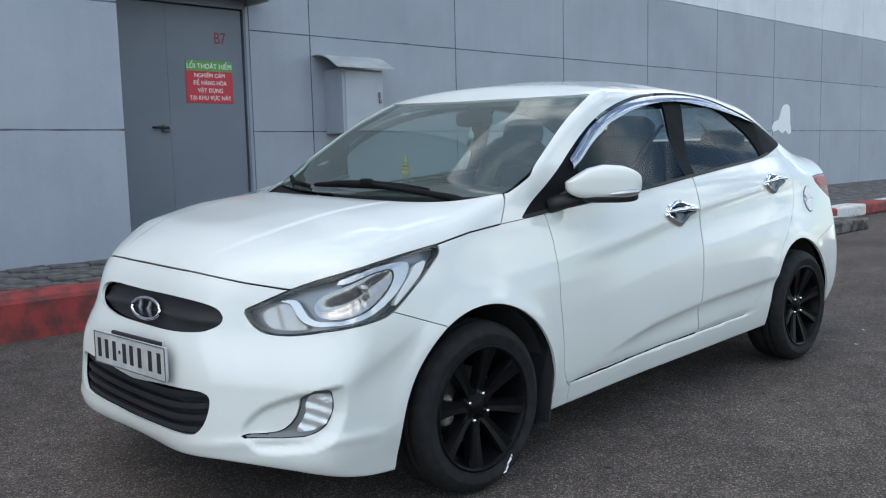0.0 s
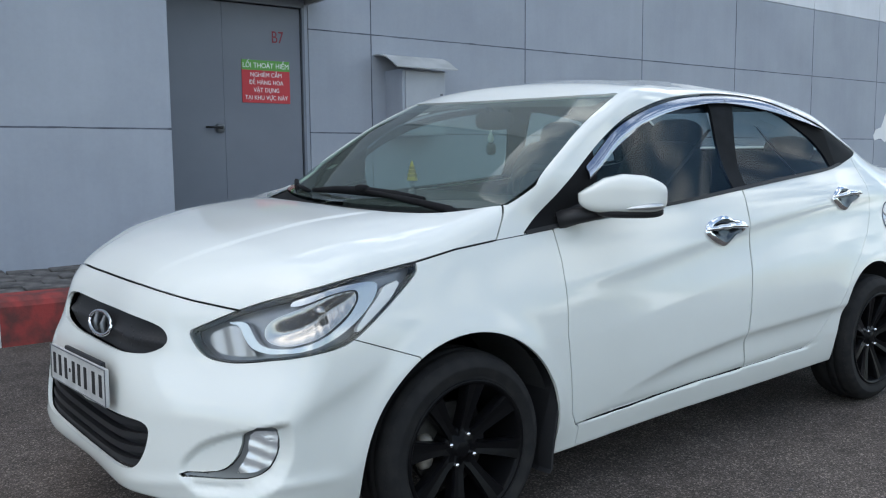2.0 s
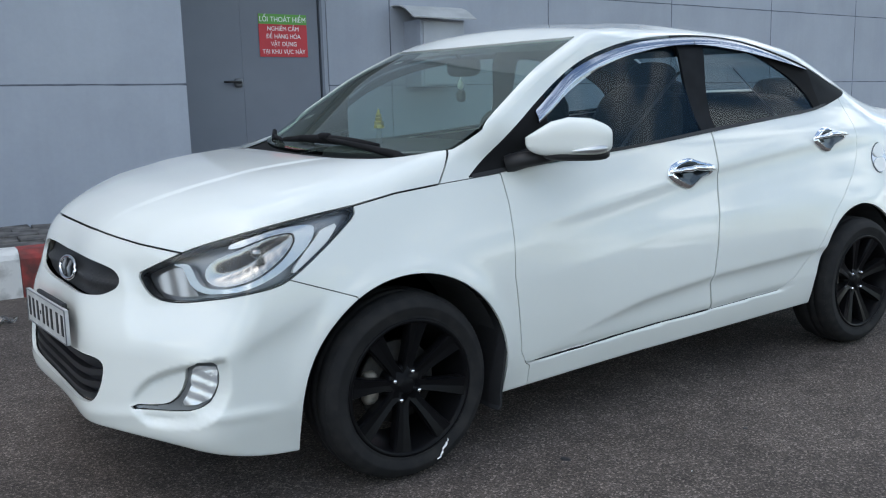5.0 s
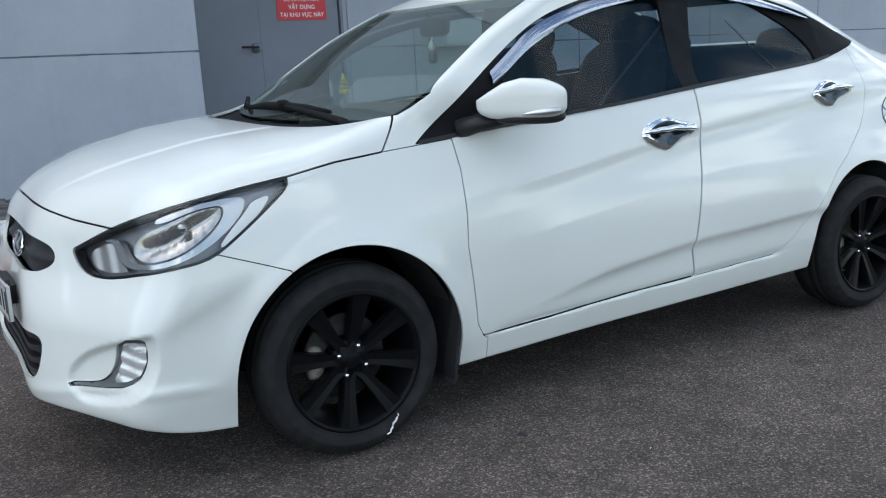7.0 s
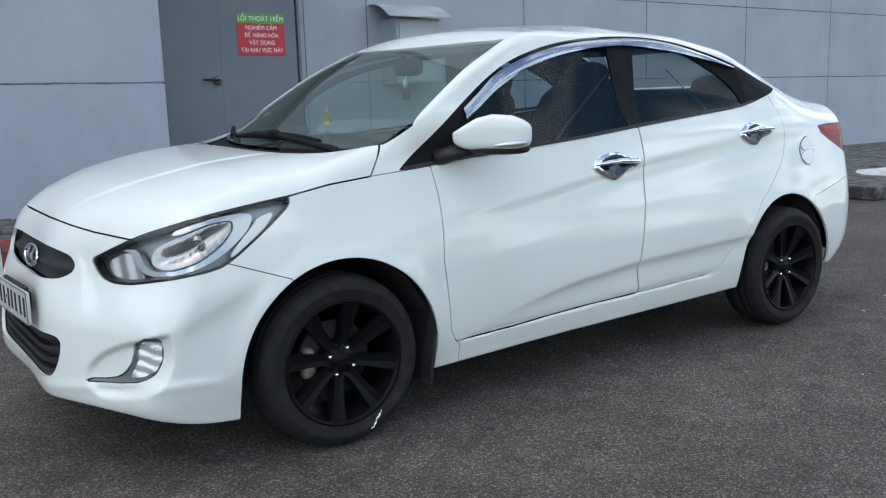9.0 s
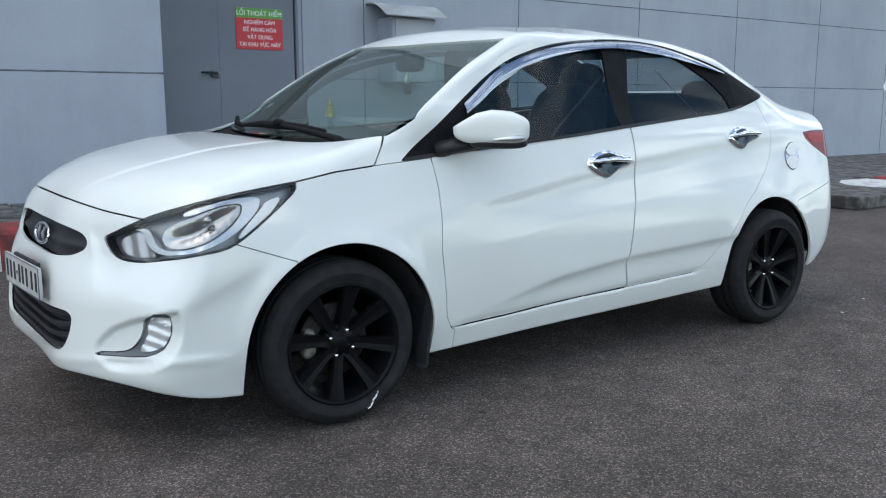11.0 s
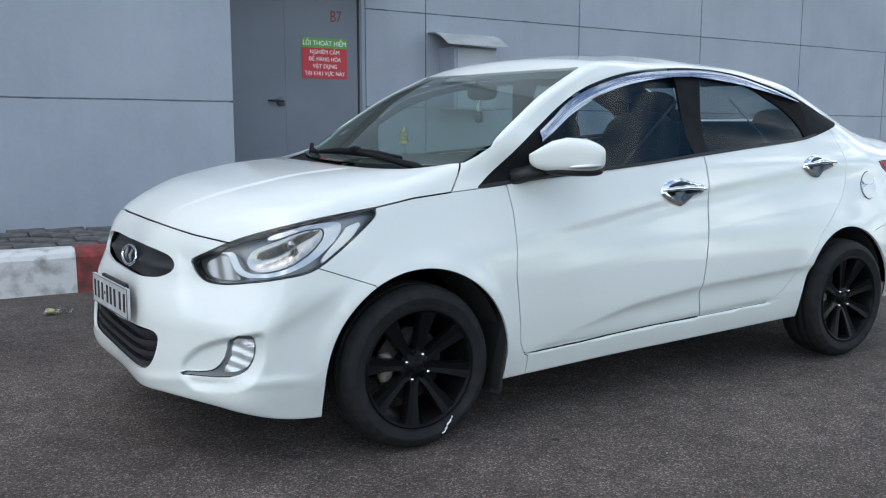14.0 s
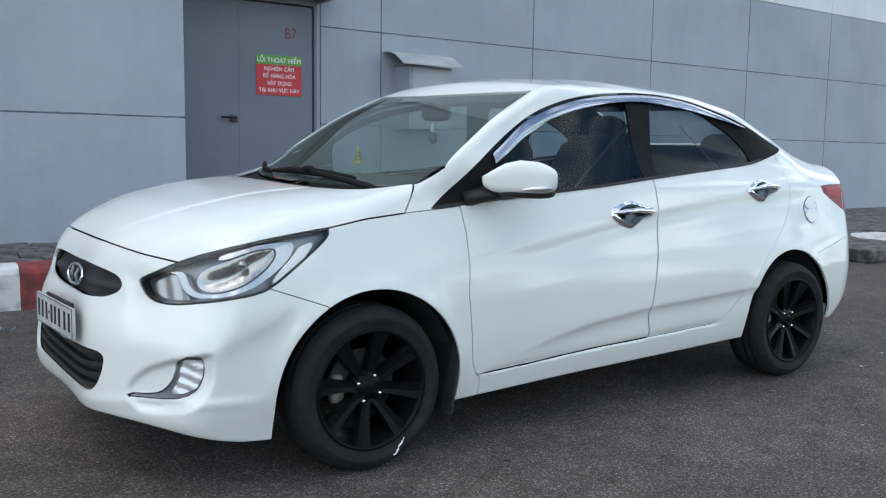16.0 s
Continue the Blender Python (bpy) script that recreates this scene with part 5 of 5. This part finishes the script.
def line_of_words(name, text, size, at, material, parent, wide):
    """A centred line of lettering, one mesh a word."""
    parts = [words(name, w, size, at, material, parent, None) for w in text.split()]
    spans = [max(v.co.x for v in ob.data.vertices) - min(v.co.x for v in ob.data.vertices) for ob in parts]
    space = 0.42 * size
    k = wide / (sum(spans) + space * (len(spans) - 1))
    x = at[0] - wide / 2
    for ob, span in zip(parts, spans):
        for v in ob.data.vertices:
            v.co.x *= k
        ob.matrix_basis = pose(x + span * k / 2, at[1], at[2], 90, 0, 0)
        x += (span + space) * k


words("door_code", "B7", 0.165, (2.325, 5.098, 2.40), M_DARKRED, door, 0.125)
sign = part("sign", box_bm(1.933, 2.447, 5.092, 5.0985, 1.754, 2.170, 0.001, 1), M_REDSIGN, None)
tagged(sign, "red and green emergency exit notice on the door", "sign")
part("sign_header", box_bm(1.933, 2.447, 5.090, 5.0925, 2.072, 2.170), M_GREEN, sign, "green header strip")
line_of_words("lettering", "LỐI THOÁT HIỂM", 0.07, (2.19, 5.089, 2.117), M_SIGNWHITE, sign, 0.49)
for k, (line, wd) in enumerate((("NGHIÊM CẤM", 0.335), ("ĐỂ HÀNG HÓA", 0.365), ("VẬT DỤNG", 0.275), ("TẠI KHU VỰC NÀY", 0.455))):
    line_of_words("lettering", line, 0.060, (2.19, 5.091, 2.027 - 0.0745 * k), M_SIGNWHITE, sign, wd)

# canopy over the door
canopy = part("door_canopy", box_bm(0.905, 2.80, 4.60, 5.2, 2.83, 2.87, 0.006), M_CANOPY, None)
tagged(canopy, "light grey sheet-metal canopy above the door", "canopy")
bm = tube([(0.905, 4.60, 2.835), (2.80, 4.60, 2.835)], 0.022, 10)
part("canopy_edge", bm, M_CANOPY, canopy, smooth=True)
part("canopy_bracket", box_bm(2.66, 2.70, 4.7, 5.16, 2.76, 2.83), M_CANOPY, canopy)

# wall cabinet with its curved hood
cab = empty("wall_cabinet", "light grey metal wall cabinet under a curved hood", "cabinet", (0, 0, 0))
part("cabinet_body", box_bm(3.64, 4.22, 4.82, 5.155, 1.44, 2.15, 0.006), M_WALL, cab)
cd = part("cabinet_door", box_bm(3.675, 4.20, 4.806, 4.819, 1.46, 2.13, 0.004), M_CABINET, cab, "pale grey cabinet door")
part("hasp", box_bm(4.135, 4.16, 4.785, 4.806, 1.83, 1.90, 0.003), M_LAMPGREY, cd, "dark hasp")
part("padlock", blob((4.147, 4.78, 1.80), (0.02, 0.012, 0.026), 3.5), M_LAMPGREY, cd, smooth=True)
bm = bmesh.new()
prof = [(5.155, 2.315), (5.08, 2.318), (4.98, 2.305), (4.88, 2.27), (4.80, 2.225), (4.73, 2.178), (4.69, 2.16)]
up = [[bm.verts.new((x, y, z)) for y, z in prof] for x in (3.49, 4.30)]
dn = [[bm.verts.new((x, y, z - 0.012)) for y, z in prof] for x in (3.49, 4.30)]
for k in range(len(prof) - 1):
    bm.faces.new((up[0][k], up[0][k + 1], up[1][k + 1], up[1][k]))
    bm.faces.new((dn[0][k], dn[1][k], dn[1][k + 1], dn[0][k + 1]))
    for s in (0, 1):
        bm.faces.new((up[s][k], dn[s][k], dn[s][k + 1], up[s][k + 1]))
for k in (0, len(prof) - 1):
    bm.faces.new((up[0][k], up[1][k], dn[1][k], dn[0][k]))
bmesh.ops.recalc_face_normals(bm, faces=bm.faces)
part("cabinet_hood", bm, M_CANOPY, cab, "pale curved hood")

# ---- pavement and kerb ----
def kerb_y(x):
    return 3.22 - 0.055 * max(x, 0.0)


def kerb_h(x):
    return 0.325 - 0.0095 * max(x + 0.5, 0.0)


def strip(name, x0, x1, inner, outer_y, z_in, z_out, material, parent=None):
    bm = bmesh.new()
    v = [bm.verts.new(c) for c in ((x0, outer_y(x0), 0), (x1, outer_y(x1), 0), (x1, inner, 0), (x0, inner, 0), (x0, outer_y(x0), z_out(x0)), (x1, outer_y(x1), z_out(x1)), (x1, inner, z_in(x1)), (x0, inner, z_in(x0)))]
    for f in ((0, 1, 5, 4), (1, 2, 6, 5), (2, 3, 7, 6), (3, 0, 4, 7), (4, 5, 6, 7)):
        bm.faces.new([v[i] for i in f])
    bmesh.ops.recalc_face_normals(bm, faces=bm.faces)
    return part(name, bm, material, parent)


pave = strip("pavement", -40, 0.9, 4.3, lambda x: kerb_y(x) + 0.2, lambda x: kerb_h(x) + 0.050, lambda x: kerb_h(x) - 0.012, M_CONCRETE)
tagged(pave, "worn grey paved strip along the wall", "pavement", kind="structure")
pave2 = strip("pavement_east", 0.9, 7.3, 5.25, lambda x: kerb_y(x) + 0.2, lambda x: kerb_h(x) + 0.055, lambda x: kerb_h(x) - 0.012, M_PAVE)
tagged(pave2, "worn grey paved strip along the wall", "pavement", kind="structure")
pave3 = strip("pavement_far_east", 7.3, 60, 5.25, lambda x: kerb_y(min(x, 9)) + 0.2, lambda x: kerb_h(min(x, 24)) + 0.055, lambda x: 0.152, M_PAVE)
tagged(pave3, "worn grey paved strip along the wall", "pavement", kind="structure")
rng = random.Random(4)
paver_mesh = {}
for row in range(5):
    y0 = 3.44 + 0.155 * row
    x = -4.0 + (0.15 if row % 2 else 0.0)
    while x < 0.85:
        ln = 0.30
        kx = rng.uniform(-0.004, 0.004)
        zz = kerb_h(x) - 0.012 + (y0 + 0.07 - 3.42) / 0.88 * 0.062
        if "a" not in paver_mesh:
            pb = part("paver", box_bm(0, ln - 0.012, 0, 0.143, -0.03, 0.012, 0.004, 1), M_PAVE, pave)
            paver_mesh["a"] = pb.data
        else:
            pb = new("paver", paver_mesh["a"])
            pb.parent = pave
        pb.matrix_basis = pose(x, y0, zz + rng.uniform(-0.007, 0.009), 4 + rng.uniform(-2.5, 2.5), rng.uniform(-1.6, 1.6), rng.uniform(-2.5, 2.5))
        x += ln

kerb = empty("kerb", "red and white painted concrete kerb, chipped and dirty", "kerb")
tagged(kerb, kind="structure")


def kerb_stone(x0, x1, material):
    """A kerb stone with a sloped top edge."""
    bm = bmesh.new()
    prof = ((0.0, 0.0), (0.005, 0.80), (0.02, 0.90), (0.06, 0.985), (0.09, 1.0), (0.23, 1.0), (0.23, 0.0))
    rows = []
    n = 6
    for i in range(n + 1):
        x = x0 + (x1 - x0) * i / n
        rows.append([bm.verts.new((x, kerb_y(x) + dy + 0.006 * noise.noise((x * 3, h * 4, 1.0)), h * kerb_h(x) + 0.006 * noise.noise((x * 4, dy * 30, 5.0)) * (h > 0))) for dy, h in prof])
    for a, b in zip(rows, rows[1:]):
        for j in range(len(prof) - 1):
            bm.faces.new((a[j], b[j], b[j + 1], a[j + 1]))
    bm.faces.new(rows[0][::-1])
    bm.faces.new(rows[-1])
    bmesh.ops.recalc_face_normals(bm, faces=bm.faces)
    part("kerb_stone", bm, material, kerb)


x = -7.61
k = 1
while x < 7.3:
    kerb_stone(x + 0.002, x + 0.998, M_KERBR if k % 2 == 0 else M_KERBW)
    x += 1.0
    k += 1

# island edge to the east: bare concrete nose, then painted stones
nose = part("kerb_end", box_bm(7.80, 10.3, 1.68, 3.1, 0.0, 0.150, 0.022), M_STAINED, None)
tagged(nose, "stained bare concrete kerb end", "kerb", kind="structure")
bm = bmesh.new()
bm.faces.new([bm.verts.new((x, y, 0.156)) for x, y in ((9.13, 2.14), (10.28, 2.08), (10.28, 2.98), (9.72, 3.03), (9.40, 2.86), (9.16, 2.60))])
for g in bmesh.ops.extrude_face_region(bm, geom=bm.faces[:])["geom"]:
    if isinstance(g, bmesh.types.BMVert):
        g.co.z -= 0.012
bmesh.ops.recalc_face_normals(bm, faces=bm.faces)
tagged(part("painted_corner", bm, M_KERBW, None), "white painted kerb corner", "kerb", kind="structure")
x = 10.3
k = 0
while x < 24:
    part("kerb_stone", box_bm(x + 0.003, x + 1.147, 2.57, 2.92, 0, 0.19, 0.035), M_KERBW if k % 2 else M_KERBR, kerb)
    x += 1.15
    k += 1
fill = part("pavement_far", box_bm(10.3, 40, 2.90, 4.4, 0, 0.17), M_PAVE, None)
tagged(fill, "grey paved island behind the kerb", "pavement", kind="structure")

# ---- litter ----
wrap = part("litter", blob((0, 0, 0.012), (0.10, 0.045, 0.014), 2.0, (0, 0, 10), 24, None, lambda c: c + Vector((0, 0, 0.012 * math.sin(c.x * 70) + 0.006 * math.cos(c.y * 120)))), M_CLEARWRAP, None)
tagged(wrap, "crumpled clear plastic wrapper on the asphalt", "litter")
wrap.matrix_basis = pose(-0.84, 2.45, 0.008)
scrap = part("litter_print", blob((0.0, 0, 0.02), (0.028, 0.04, 0.016), 2.4, (0, 0, 20), 16), M_YELLOW, wrap, "yellow printed scrap")
scrap.matrix_basis = pose(-0.045, 0, 0)
rng = random.Random(9)
for px, py, s in ((3.128, -0.904, 0.018), (3.56, -0.784, 0.016), (0.754, -1.333, 0.006), (2.1, -1.5, 0.008), (1.9, -1.9, 0.007)):
    s *= 0.55
    bit = part("paper_scrap", box_bm(-s, s, -s * 0.6, s * 0.6, 0, 0.003, 0.001, 1), M_PLATE, None)
    bit.matrix_basis = pose(px, py, 0.0, 0, 0, rng.uniform(0, 180))
    tagged(bit, "small torn white paper scrap on the asphalt", "litter", "scraps on the asphalt")
for px, py, s in ((0.497, -1.014, 0.022), (1.555, -1.619, 0.024), (1.2, -1.2, 0.012), (0.1, -1.5, 0.014), (2.2, -1.25, 0.02)):
    bit = part("tar_blot", blob((0, 0, 0), (s, s * 0.7, 0.003), 2.0, n=16), M_INK, None)
    bit.matrix_basis = pose(px, py, 0.0, 0, 0, rng.uniform(0, 180))
    tagged(bit, "small dark tar blot on the asphalt", "tar blot", "tar blots")
